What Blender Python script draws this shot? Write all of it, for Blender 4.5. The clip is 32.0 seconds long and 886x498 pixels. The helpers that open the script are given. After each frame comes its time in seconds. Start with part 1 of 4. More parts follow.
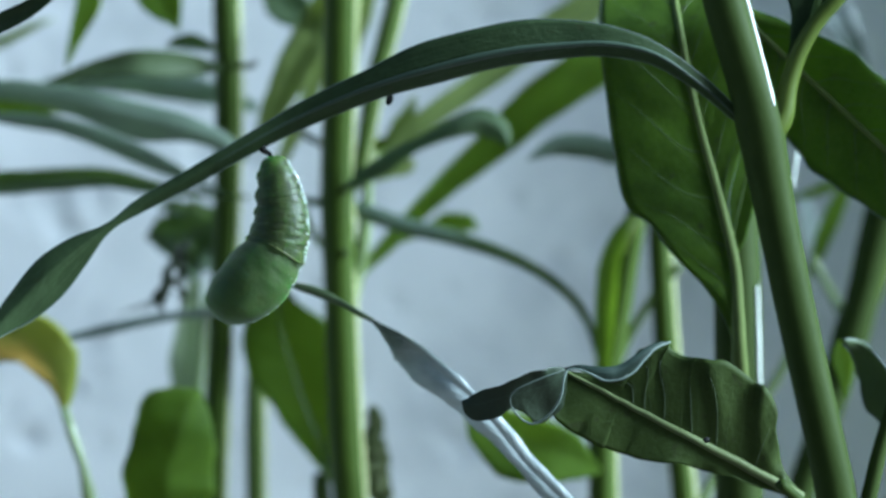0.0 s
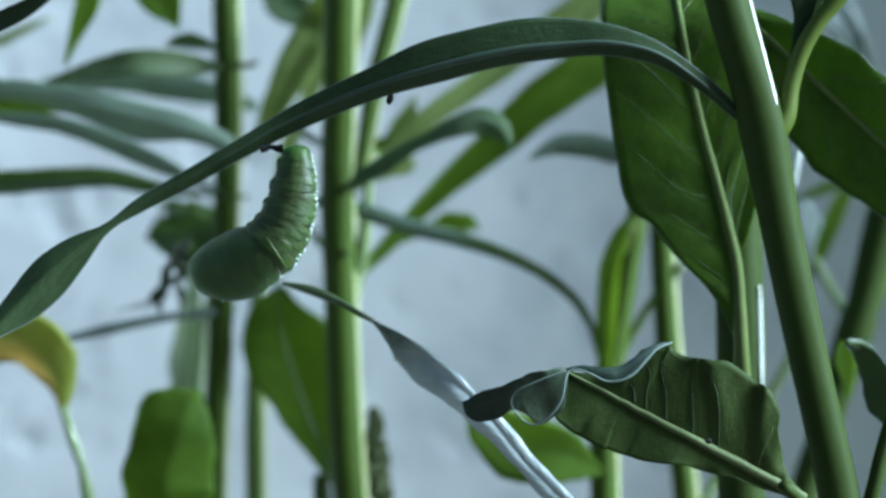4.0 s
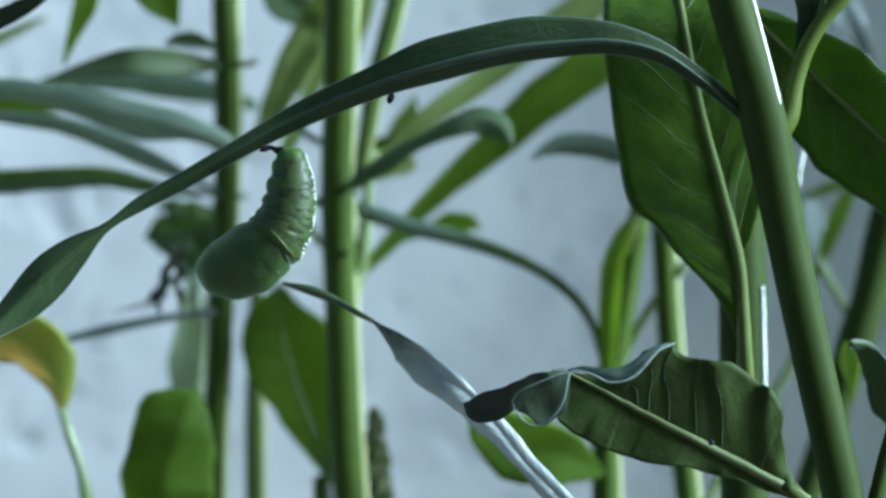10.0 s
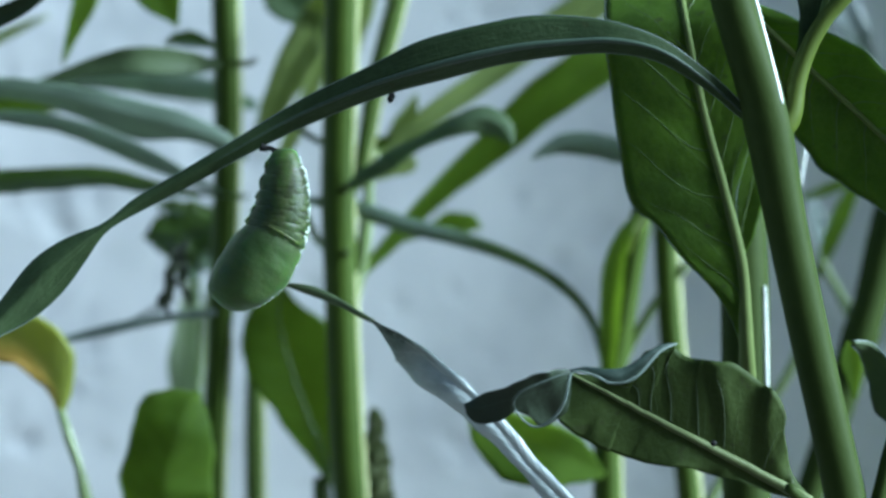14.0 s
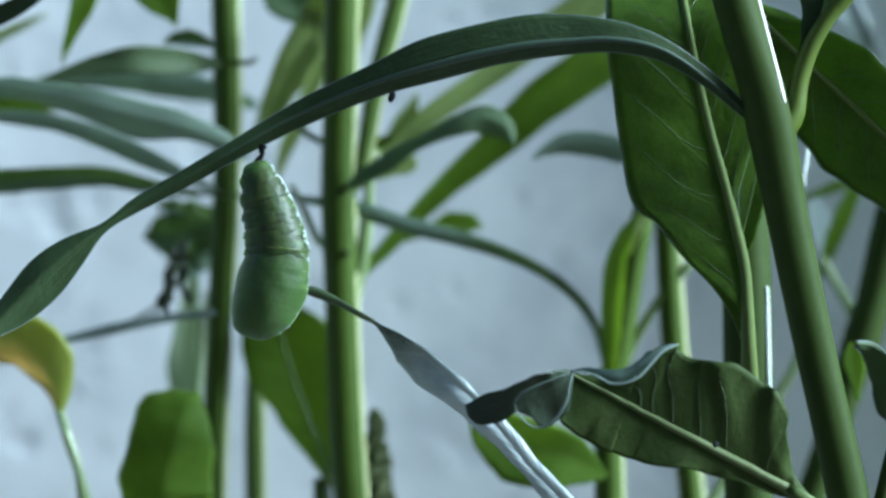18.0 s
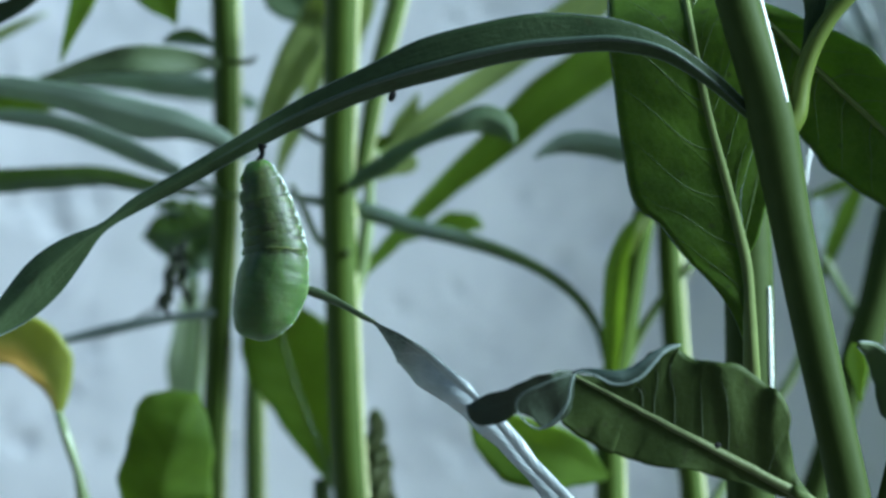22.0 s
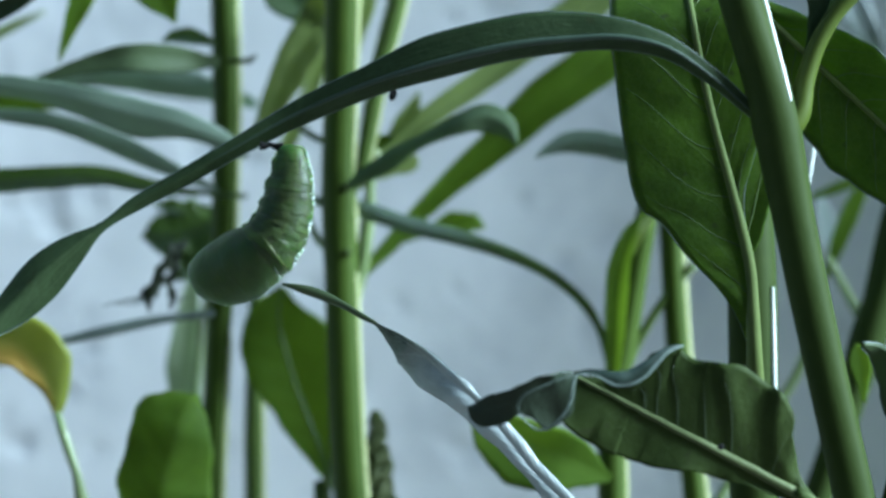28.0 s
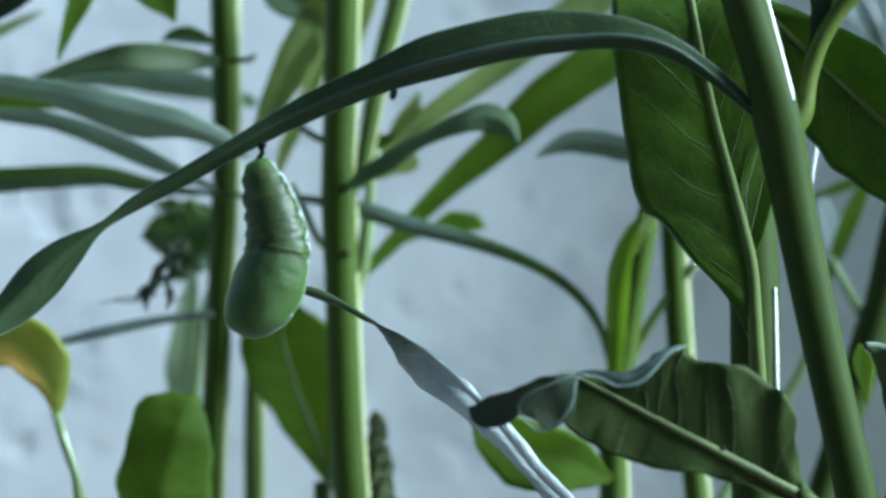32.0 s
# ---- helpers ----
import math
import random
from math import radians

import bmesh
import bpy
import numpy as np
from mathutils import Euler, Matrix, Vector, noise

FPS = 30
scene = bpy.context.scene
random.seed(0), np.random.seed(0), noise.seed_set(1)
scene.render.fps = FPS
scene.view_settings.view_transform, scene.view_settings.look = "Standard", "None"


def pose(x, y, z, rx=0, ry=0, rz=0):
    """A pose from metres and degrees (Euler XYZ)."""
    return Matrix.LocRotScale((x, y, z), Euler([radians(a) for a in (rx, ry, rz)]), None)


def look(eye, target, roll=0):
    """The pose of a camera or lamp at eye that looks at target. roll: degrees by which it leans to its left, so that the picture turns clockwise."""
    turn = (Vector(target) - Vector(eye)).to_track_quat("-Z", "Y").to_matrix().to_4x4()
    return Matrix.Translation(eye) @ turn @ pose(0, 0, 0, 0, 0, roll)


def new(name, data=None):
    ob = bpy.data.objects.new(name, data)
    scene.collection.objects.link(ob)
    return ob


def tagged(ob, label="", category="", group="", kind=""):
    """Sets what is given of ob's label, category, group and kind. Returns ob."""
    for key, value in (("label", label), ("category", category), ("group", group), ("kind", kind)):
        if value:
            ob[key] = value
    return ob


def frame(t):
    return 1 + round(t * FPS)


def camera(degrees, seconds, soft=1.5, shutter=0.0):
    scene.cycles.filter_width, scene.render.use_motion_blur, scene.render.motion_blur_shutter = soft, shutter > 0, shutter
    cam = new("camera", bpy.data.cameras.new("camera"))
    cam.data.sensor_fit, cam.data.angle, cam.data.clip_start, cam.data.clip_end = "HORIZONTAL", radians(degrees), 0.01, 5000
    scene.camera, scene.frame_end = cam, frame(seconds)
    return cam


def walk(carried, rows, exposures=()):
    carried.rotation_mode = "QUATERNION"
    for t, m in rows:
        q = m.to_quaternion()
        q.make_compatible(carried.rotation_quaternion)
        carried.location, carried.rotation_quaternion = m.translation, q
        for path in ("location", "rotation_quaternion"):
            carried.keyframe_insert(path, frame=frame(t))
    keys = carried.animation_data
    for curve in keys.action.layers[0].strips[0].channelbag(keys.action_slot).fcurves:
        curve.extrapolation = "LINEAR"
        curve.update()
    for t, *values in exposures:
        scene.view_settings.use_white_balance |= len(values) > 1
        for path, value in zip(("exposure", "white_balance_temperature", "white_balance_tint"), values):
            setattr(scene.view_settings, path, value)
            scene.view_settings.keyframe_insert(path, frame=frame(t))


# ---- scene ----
cam = camera(12.0, 32.0, soft=2.7)
# a slow push straight in, towards a spot left of the picture's middle
EYE, PUSH = Vector((0.0, -0.7136, 0.300)), Vector((-0.0365, 1.0, 0.0015)) * 0.0270
walk(cam, [(t, Matrix.Translation(EYE + PUSH * (t / 32.0)) @ pose(0, 0, 0, 90, 0, 0)) for t in (0, 0.2, 0.6, 2, 6, 10, 14, 18, 22, 26, 30, 31.4, 31.8, 32)],
     exposures=[(0, 1.25, 4940, -5), (32, 1.25, 4940, -5)])
cam.data.dof.use_dof = True
cam.data.dof.focus_distance = 0.7000
cam.data.dof.aperture_fstop = 9.0

# ---- light: open shade, sky above and a veiled sun from the right ----
world = bpy.data.worlds.new("world")
scene.world = world
world.use_nodes = True
wn = world.node_tree.nodes
sky = wn.new("ShaderNodeTexSky")
sky.sky_type, sky.sun_disc = 'NISHITA', False
sky.sun_elevation, sky.sun_rotation = radians(30), radians(97.5)
world.node_tree.links.new(sky.outputs[0], wn["Background"].inputs[0])
wn["Background"].inputs[1].default_value = 0.062
sun = new("sun", bpy.data.lights.new("sun", 'SUN'))
sun.data.energy, sun.data.angle, sun.data.color = 6.0, radians(22), (1.0, 0.98, 0.96)
sun.matrix_world = look((0.88, -0.115, 0.46), (0, 0, 0))

# ---- materials ----
def shader(name):
    m = bpy.data.materials.new(name)
    m.use_nodes = True
    nt = m.node_tree
    return m, nt, nt.nodes["Principled BSDF"], nt.nodes["Material Output"]


def link(nt, a, b):
    nt.links.new(a, b)


def noise_tex(nt, scale, detail=4.0, rough=0.55, coord="Object"):
    tc = nt.nodes.new("ShaderNodeTexCoord")
    n = nt.nodes.new("ShaderNodeTexNoise")
    n.inputs["Scale"].default_value, n.inputs["Detail"].default_value, n.inputs["Roughness"].default_value = scale, detail, rough
    link(nt, tc.outputs[coord], n.inputs["Vector"])
    return n.outputs["Fac"]


def mth(nt, op, a, b=None, clamp=False):
    n = nt.nodes.new("ShaderNodeMath")
    n.operation, n.use_clamp = op, clamp
    for k, v in enumerate((a, b)):
        if v is None:
            continue
        if isinstance(v, (int, float)):
            n.inputs[k].default_value = v
        else:
            link(nt, v, n.inputs[k])
    return n.outputs[0]


def mix(nt, fac, a, b, mode='MIX'):
    n = nt.nodes.new("ShaderNodeMixRGB")
    n.blend_type = mode
    for k, v in enumerate((fac, a, b)):
        if isinstance(v, (int, float)):
            n.inputs[k].default_value = v
        elif isinstance(v, tuple):
            n.inputs[k].default_value = (*v, 1)
        else:
            link(nt, v, n.inputs[k])
    return n.outputs[0]


def bump(nt, height, strength, dist, target):
    b = nt.nodes.new("ShaderNodeBump")
    b.inputs["Strength"].default_value, b.inputs["Distance"].default_value = strength, dist
    link(nt, height, b.inputs["Height"])
    link(nt, b.outputs[0], target)


def leaf_material(name, dark, light, vein, thin, through_light=0.3, rough=0.42, spots=0.0, veins=13, spec=0.35, half_tone=None, shade_or_tone=None, mottle=0.0, grain=0.0, base_at=0.67, rib_tone=0.3):
    """Leaf skin: mottled green with paler pinnate veins, and light that comes through the blade."""
    m, nt, bsdf, out = shader(name)
    uv = nt.nodes.new("ShaderNodeUVMap")
    sep = nt.nodes.new("ShaderNodeSeparateXYZ")
    link(nt, uv.outputs[0], sep.inputs[0])
    u = sep.outputs[0]
    v = mth(nt, 'ABSOLUTE', mth(nt, 'SUBTRACT', mth(nt, 'MULTIPLY', sep.outputs[1], 2.0), 1.0))
    wob = mth(nt, 'MULTIPLY', noise_tex(nt, 160, 2), 0.55)
    ph = mth(nt, 'ADD', mth(nt, 'SUBTRACT', mth(nt, 'MULTIPLY', u, veins), mth(nt, 'MULTIPLY', v, 2.2)), wob)
    tri = mth(nt, 'ABSOLUTE', mth(nt, 'SUBTRACT', mth(nt, 'FRACT', ph), 0.5))
    side = mth(nt, 'MULTIPLY', mth(nt, 'SUBTRACT', 0.045, tri), 22.0, True)
    side = mth(nt, 'MULTIPLY', side, mth(nt, 'SUBTRACT', 0.95, v, True))
    rib = mth(nt, 'MULTIPLY', mth(nt, 'SUBTRACT', 0.06, v), 30.0, True)
    patch = mth(nt, 'MULTIPLY', mth(nt, 'SUBTRACT', noise_tex(nt, 55, 4, 0.6), 0.3), 2.4, True)
    base = mix(nt, patch, dark, light)
    base = mix(nt, mth(nt, 'MULTIPLY', noise_tex(nt, 700, 3), 0.35), base, light)
    if half_tone:
        f = mth(nt, 'ADD', mth(nt, 'MULTIPLY', mth(nt, 'SUBTRACT', sep.outputs[1], 0.42), 3.0), mth(nt, 'SUBTRACT', noise_tex(nt, 90, 3), 0.5), True)
        base = mix(nt, f, base, half_tone)
    if mottle:
        f = mth(nt, 'MULTIPLY', mth(nt, 'SUBTRACT', noise_tex(nt, 260, 5, 0.7), 0.45), 4.0, True)
        base = mix(nt, mth(nt, 'MULTIPLY', f, mottle), base, tuple(0.55 * c for c in dark))
    if grain:
        mp = nt.nodes.new("ShaderNodeMapping")
        mp.inputs["Scale"].default_value = (9, 34, 1)
        st = nt.nodes.new("ShaderNodeTexNoise")
        st.inputs["Scale"].default_value, st.inputs["Detail"].default_value = 1.0, 4.0
        link(nt, uv.outputs[0], mp.inputs[0])
        link(nt, mp.outputs[0], st.inputs["Vector"])
        f = mth(nt, 'MULTIPLY', mth(nt, 'SUBTRACT', st.outputs["Fac"], 0.5), 5.0, True)
        base = mix(nt, mth(nt, 'MULTIPLY', f, grain), base, vein)
    if shade_or_tone:
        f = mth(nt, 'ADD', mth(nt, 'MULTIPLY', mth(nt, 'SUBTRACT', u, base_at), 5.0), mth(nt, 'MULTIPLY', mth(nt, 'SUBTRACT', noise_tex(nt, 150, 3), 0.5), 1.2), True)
        base = mix(nt, f, base, shade_or_tone)
    col = mix(nt, mth(nt, 'MULTIPLY', side, 0.34), base, vein)
    col = mix(nt, mth(nt, 'MULTIPLY', rib, rib_tone), col, vein)
    tc = nt.nodes.new("ShaderNodeTexCoord")
    vo = nt.nodes.new("ShaderNodeTexVoronoi")
    vo.feature = 'DISTANCE_TO_EDGE'
    vo.inputs["Scale"].default_value = 800
    link(nt, tc.outputs["Object"], vo.inputs["Vector"])
    net = mth(nt, 'MULTIPLY', mth(nt, 'SUBTRACT', 0.09, vo.outputs["Distance"]), 9.0, True)
    col = mix(nt, mth(nt, 'MULTIPLY', net, 0.08 + 0.2 * mottle), col, vein)
    if spots:
        s = mth(nt, 'MULTIPLY', mth(nt, 'SUBTRACT', noise_tex(nt, 420, 2), 0.66), 25.0, True)
        col = mix(nt, mth(nt, 'MULTIPLY', s, spots), col, (0.03, 0.035, 0.012))
    link(nt, col, bsdf.inputs["Base Color"])
    bsdf.inputs["Roughness"].default_value = rough
    bsdf.inputs["Specular IOR Level"].default_value = spec
    h = mth(nt, 'SUBTRACT', mth(nt, 'ADD', mth(nt, 'MULTIPLY', side, -0.8), noise_tex(nt, 900, 3)), mth(nt, 'MULTIPLY', net, 0.18))
    bump(nt, h, 0.25, 0.0005, bsdf.inputs["Normal"])
    tr = nt.nodes.new("ShaderNodeBsdfTranslucent")
    link(nt, mix(nt, patch, tuple(0.6 * c for c in thin), mix(nt, side, thin, vein)), tr.inputs[0])
    ms = nt.nodes.new("ShaderNodeMixShader")
    ms.inputs[0].default_value = through_light
    link(nt, bsdf.outputs[0], ms.inputs[1])
    link(nt, tr.outputs[0], ms.inputs[2])
    link(nt, ms.outputs[0], out.inputs[0])
    return m


def plain(name, c0, c1, rough=0.4, scale=200, bumps=0.2, dist=0.0003, spec=0.4, sheen=0.0, coat=0.0):
    m, nt, bsdf, out = shader(name)
    f = noise_tex(nt, scale, 5, 0.6)
    link(nt, mix(nt, f, c0, c1), bsdf.inputs["Base Color"])
    bsdf.inputs["Roughness"].default_value = rough
    bsdf.inputs["Specular IOR Level"].default_value = spec
    if coat:
        bsdf.inputs["Coat Weight"].default_value, bsdf.inputs["Coat Roughness"].default_value = coat, 0.17
    if sheen:
        bsdf.inputs["Sheen Weight"].default_value = sheen
        bsdf.inputs["Sheen Roughness"].default_value = 0.42
        bsdf.inputs["Sheen Tint"].default_value = (1.0, 1.0, 0.78, 1)
    bump(nt, noise_tex(nt, scale * 4, 4), bumps, dist, bsdf.inputs["Normal"])
    return m


LEAF_DARK = leaf_material("leaf_dark", (0.017, 0.031, 0.010), (0.036, 0.058, 0.021), (0.080, 0.105, 0.05), (0.08, 0.12, 0.03), 0.1, 0.52, 0.5, 26, spec=0.13, mottle=0.35, grain=0.4, rib_tone=0.06)
LEAF_SLATE = leaf_material("leaf_slate", (0.020, 0.034, 0.024), (0.040, 0.058, 0.044), (0.10, 0.13, 0.11), (0.06, 0.12, 0.05), 0.1, 0.38)
LEAF_BIG = leaf_material("leaf_green", (0.028, 0.056, 0.004), (0.070, 0.122, 0.008), (0.16, 0.22, 0.05), (0.31, 0.48, 0.01), 0.30, 0.5, 0.9, 9, 0.15, mottle=0.6)
LEAF_BRIGHT = leaf_material("leaf_bright", (0.056, 0.104, 0.010), (0.108, 0.168, 0.024), (0.18, 0.25, 0.06), (0.53, 0.67, 0.13), 0.60, 0.55, spec=0.1, mottle=0.3)
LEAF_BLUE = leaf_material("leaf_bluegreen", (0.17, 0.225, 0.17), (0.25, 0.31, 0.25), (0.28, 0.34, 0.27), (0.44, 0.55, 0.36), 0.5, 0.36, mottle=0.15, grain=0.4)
LEAF_DULL = leaf_material("leaf_dull", (0.085, 0.130, 0.060), (0.14, 0.19, 0.10), (0.18, 0.24, 0.14), (0.28, 0.40, 0.15), 0.42, 0.45, spec=0.25)
LEAF_GREEN = leaf_material("leaf_mid_green", (0.046, 0.082, 0.014), (0.086, 0.132, 0.028), (0.12, 0.17, 0.06), (0.30, 0.42, 0.07), 0.45, 0.45, spec=0.25, mottle=0.2, half_tone=(0.14, 0.19, 0.14))
LEAF_UNDER = leaf_material("leaf_underside", (0.052, 0.078, 0.030), (0.082, 0.112, 0.050), (0.13, 0.165, 0.08), (0.18, 0.26, 0.06), 0.25, 0.55, spec=0.2)
# near-white base colour paints the glint of a shining leaf
LEAF_GLINT = leaf_material("leaf_glint", (0.60, 0.68, 0.66), (0.74, 0.80, 0.78), (0.78, 0.82, 0.8), (0.7, 0.8, 0.74), 0.4, 0.4, spec=0.5)
# the dark tone at its far end paints the shade on the belly
LEAF_SILVER = leaf_material("leaf_silver", (0.36, 0.42, 0.41), (0.58, 0.63, 0.62), (0.65, 0.7, 0.68), (0.4, 0.5, 0.42), 0.18, 0.36, spec=0.6, shade_or_tone=(0.075, 0.10, 0.075), mottle=0.25, grain=0.4)
LEAF_YELLOW = leaf_material("leaf_yellow", (0.19, 0.25, 0.035), (0.28, 0.32, 0.05), (0.34, 0.32, 0.12), (0.58, 0.60, 0.08), 0.5, 0.5, 0.4, half_tone=(0.55, 0.35, 0.08))
LEAF_ARC = leaf_material("leaf_green_to_grey", (0.050, 0.088, 0.016), (0.090, 0.135, 0.035), (0.14, 0.19, 0.08), (0.32, 0.44, 0.10), 0.45, 0.42, shade_or_tone=(0.19, 0.25, 0.20), base_at=0.38, grain=0.3)
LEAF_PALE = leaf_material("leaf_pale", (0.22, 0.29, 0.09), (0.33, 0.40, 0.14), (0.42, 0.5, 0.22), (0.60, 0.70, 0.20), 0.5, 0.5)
LEAF_CURL = leaf_material("leaf_curled", (0.020, 0.034, 0.005), (0.043, 0.063, 0.013), (0.075, 0.10, 0.042), (0.10, 0.15, 0.02), 0.14, 0.6, 0.6, 16, 0.12, mottle=0.35)
LEAF_TIP = leaf_material("leaf_tip", (0.015, 0.024, 0.012), (0.030, 0.042, 0.024), (0.05, 0.07, 0.05), (0.04, 0.08, 0.03), 0.08, 0.5, spec=0.25)
LEAF_BLEACHED = leaf_material("leaf_bleached", (0.33, 0.41, 0.25), (0.45, 0.52, 0.36), (0.5, 0.56, 0.4), (0.6, 0.7, 0.42), 0.5, 0.5)
LEAF_DRY = leaf_material("leaf_withered", (0.012, 0.018, 0.010), (0.03, 0.04, 0.018), (0.05, 0.05, 0.03), (0.05, 0.06, 0.02), 0.15, 0.7)
STEM = plain("stem_skin", (0.024, 0.039, 0.006), (0.037, 0.054, 0.011), 0.6, 260, 0.25, 0.0002, 0.08)
STEM_BACK = plain("stem_downy", (0.032, 0.056, 0.003), (0.053, 0.083, 0.007), 0.5, 260, 0.2, 0.0002, 0.12, sheen=0.15, coat=0.06)
# pale skins painting the highlight on stem edges; the first also serves a stalk
HIGHLIGHT_AND_STALK = plain("highlight_and_stalk", (0.62, 0.66, 0.60), (0.78, 0.80, 0.76), 0.25, 300)
RIM_HIGHLIGHT = plain("rim_highlight", (0.40, 0.44, 0.18), (0.54, 0.57, 0.29), 0.4, 300)
STEM_PALE = plain("stem_pale", (0.14, 0.20, 0.055), (0.21, 0.28, 0.10), 0.36, 260, 0.2, 0.0002, 0.5, sheen=0.8, coat=0.5)
VEIN = plain("vein_skin", (0.062, 0.098, 0.016), (0.085, 0.125, 0.026), 0.6, 300)
VEIN_DULL = plain("vein_dull_skin", (0.045, 0.066, 0.022), (0.065, 0.09, 0.034), 0.5, 300)
MARGIN_DULL = plain("leaf_crease_skin", (0.045, 0.062, 0.048), (0.07, 0.09, 0.075), 0.5, 300)
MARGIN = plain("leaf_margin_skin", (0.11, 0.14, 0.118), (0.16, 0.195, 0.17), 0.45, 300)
STEM_MID = plain("petiole_skin", (0.050, 0.074, 0.007), (0.078, 0.104, 0.013), 0.5, 260, 0.2, 0.0002, 0.2)
RIB = plain("rib_skin", (0.095, 0.145, 0.032), (0.14, 0.20, 0.055), 0.45, 300, 0.2, 0.0002)
RIB_GREY = plain("midrib_skin", (0.082, 0.102, 0.036), (0.112, 0.136, 0.052), 0.55, 300, 0.2, 0.0002, 0.2)
RIB_SHEEN = plain("midrib_sheen_skin", (0.032, 0.048, 0.032), (0.046, 0.068, 0.046), 0.5, 300, 0.2, 0.0002, 0.25)
RIB_BIG = plain("broad_midrib_skin", (0.084, 0.112, 0.028), (0.118, 0.152, 0.044), 0.65, 300, 0.2, 0.0002, 0.15)
STEM_LIGHT = plain("stem_light", (0.046, 0.082, 0.006), (0.076, 0.116, 0.013), 0.5, 260, 0.2, 0.0002, 0.15, sheen=0.8, coat=0.5)
BUD = plain("bud_skin", (0.055, 0.080, 0.026), (0.10, 0.105, 0.045), 0.6, 500, 0.3, 0.0002, 0.2)
BLACK = plain("black_horn", (0.004, 0.004, 0.004), (0.008, 0.008, 0.007), 0.65, 400, spec=0.15)


def pupa_material(name, c0, c1, patch, amount, rough=0.4, streaks=0.45, spot=0.0, coat=0.08, spec=0.3):
    m, nt, bsdf, out = shader(name)
    col = mix(nt, noise_tex(nt, 260, 4), c0, c1)
    p = mth(nt, 'MULTIPLY', mth(nt, 'SUBTRACT', noise_tex(nt, 190, 2), 0.52), 6.0, True)
    col = mix(nt, mth(nt, 'MULTIPLY', p, amount), col, patch)
    tc = nt.nodes.new("ShaderNodeTexCoord")
    mp = nt.nodes.new("ShaderNodeMapping")
    mp.inputs["Scale"].default_value = (260, 260, 1500)
    st = nt.nodes.new("ShaderNodeTexNoise")
    st.inputs["Scale"].default_value, st.inputs["Detail"].default_value = 1.0, 3.0
    link(nt, tc.outputs["Object"], mp.inputs[0])
    link(nt, mp.outputs[0], st.inputs["Vector"])
    streak = mth(nt, 'MULTIPLY', mth(nt, 'SUBTRACT', st.outputs["Fac"], 0.55), 6.0, True)
    if spot:
        far = nt.nodes.new("ShaderNodeVectorMath")
        far.operation = 'DISTANCE'
        far.inputs[1].default_value = (-0.0009, -0.0040, 0.0003)
        link(nt, tc.outputs["Object"], far.inputs[0])
        near = mth(nt, 'MULTIPLY', mth(nt, 'SUBTRACT', 0.0028, far.outputs["Value"]), 420.0, True)
        col = mix(nt, mth(nt, 'MULTIPLY', near, spot), col, (0.085, 0.085, 0.008))
    col = mix(nt, mth(nt, 'MULTIPLY', streak, streaks), col, (0.085, 0.125, 0.065))
    link(nt, col, bsdf.inputs["Base Color"])
    bsdf.inputs["Roughness"].default_value = rough
    bsdf.inputs["Specular IOR Level"].default_value = spec
    bsdf.inputs["Subsurface Weight"].default_value = 1.0
    bsdf.inputs["Subsurface Radius"].default_value = (0.6, 1.0, 0.35)
    bsdf.inputs["Subsurface Scale"].default_value = 0.012
    bsdf.inputs["Coat Weight"].default_value, bsdf.inputs["Coat Roughness"].default_value = coat, 0.3
    bump(nt, mth(nt, 'ADD', noise_tex(nt, 1300, 4, 0.6), mth(nt, 'MULTIPLY', st.outputs["Fac"], 1.2 * streaks)), 0.35, 0.0003, bsdf.inputs["Normal"])
    return m


PUPA = pupa_material("pupa_skin", (0.030, 0.058, 0.009), (0.048, 0.079, 0.014), (0.058, 0.075, 0.009), 0.4, 0.5, 0.16, spot=0.12, coat=0.05, spec=0.25)
PUPA_WING = pupa_material("pupa_wing", (0.034, 0.062, 0.012), (0.057, 0.090, 0.021), (0.070, 0.092, 0.015), 0.6, 0.5, 0.25, coat=0.06, spec=0.27)
PUPA_BAND = plain("pupa_band", (0.080, 0.11, 0.025), (0.115, 0.14, 0.035), 0.35, 300)
# white base colour that paints the glints on the pupa's flank
GLINT = plain("glint_white", (0.62, 0.72, 0.66), (0.78, 0.85, 0.8), 0.15, 300, spec=0.8)


def stucco(name, c0, c1, c2):
    m, nt, bsdf, out = shader(name)
    big = noise_tex(nt, 3.0, 3, 0.5)
    mid = noise_tex(nt, 60, 4, 0.55)
    pits = mth(nt, 'MULTIPLY', mth(nt, 'SUBTRACT', noise_tex(nt, 105, 3, 0.5), 0.56), 7.0, True)
    col = mix(nt, big, c0, c1)
    cloud = mth(nt, 'MULTIPLY', mth(nt, 'SUBTRACT', noise_tex(nt, 38, 5, 0.65), 0.48), 4.0, True)
    col = mix(nt, mth(nt, 'MULTIPLY', cloud, 0.72), col, c2)
    col = mix(nt, mth(nt, 'MULTIPLY', pits, 0.4), col, c2)
    link(nt, col, bsdf.inputs["Base Color"])
    bsdf.inputs["Roughness"].default_value = 0.85
    h = mth(nt, 'SUBTRACT', mth(nt, 'ADD', mid, mth(nt, 'MULTIPLY', noise_tex(nt, 900, 3), 0.15)), mth(nt, 'MULTIPLY', pits, 0.8))
    bump(nt, h, 0.24, 0.003, bsdf.inputs["Normal"])
    return m


STUCCO = stucco("stucco", (0.82, 0.83, 0.83), (0.86, 0.86, 0.85), (0.56, 0.58, 0.60))
PLASTER = stucco("plaster", (0.22, 0.22, 0.22), (0.26, 0.26, 0.26), (0.2, 0.2, 0.2))
PAVING = stucco("soil", (0.10, 0.09, 0.075), (0.15, 0.13, 0.11), (0.07, 0.06, 0.05))

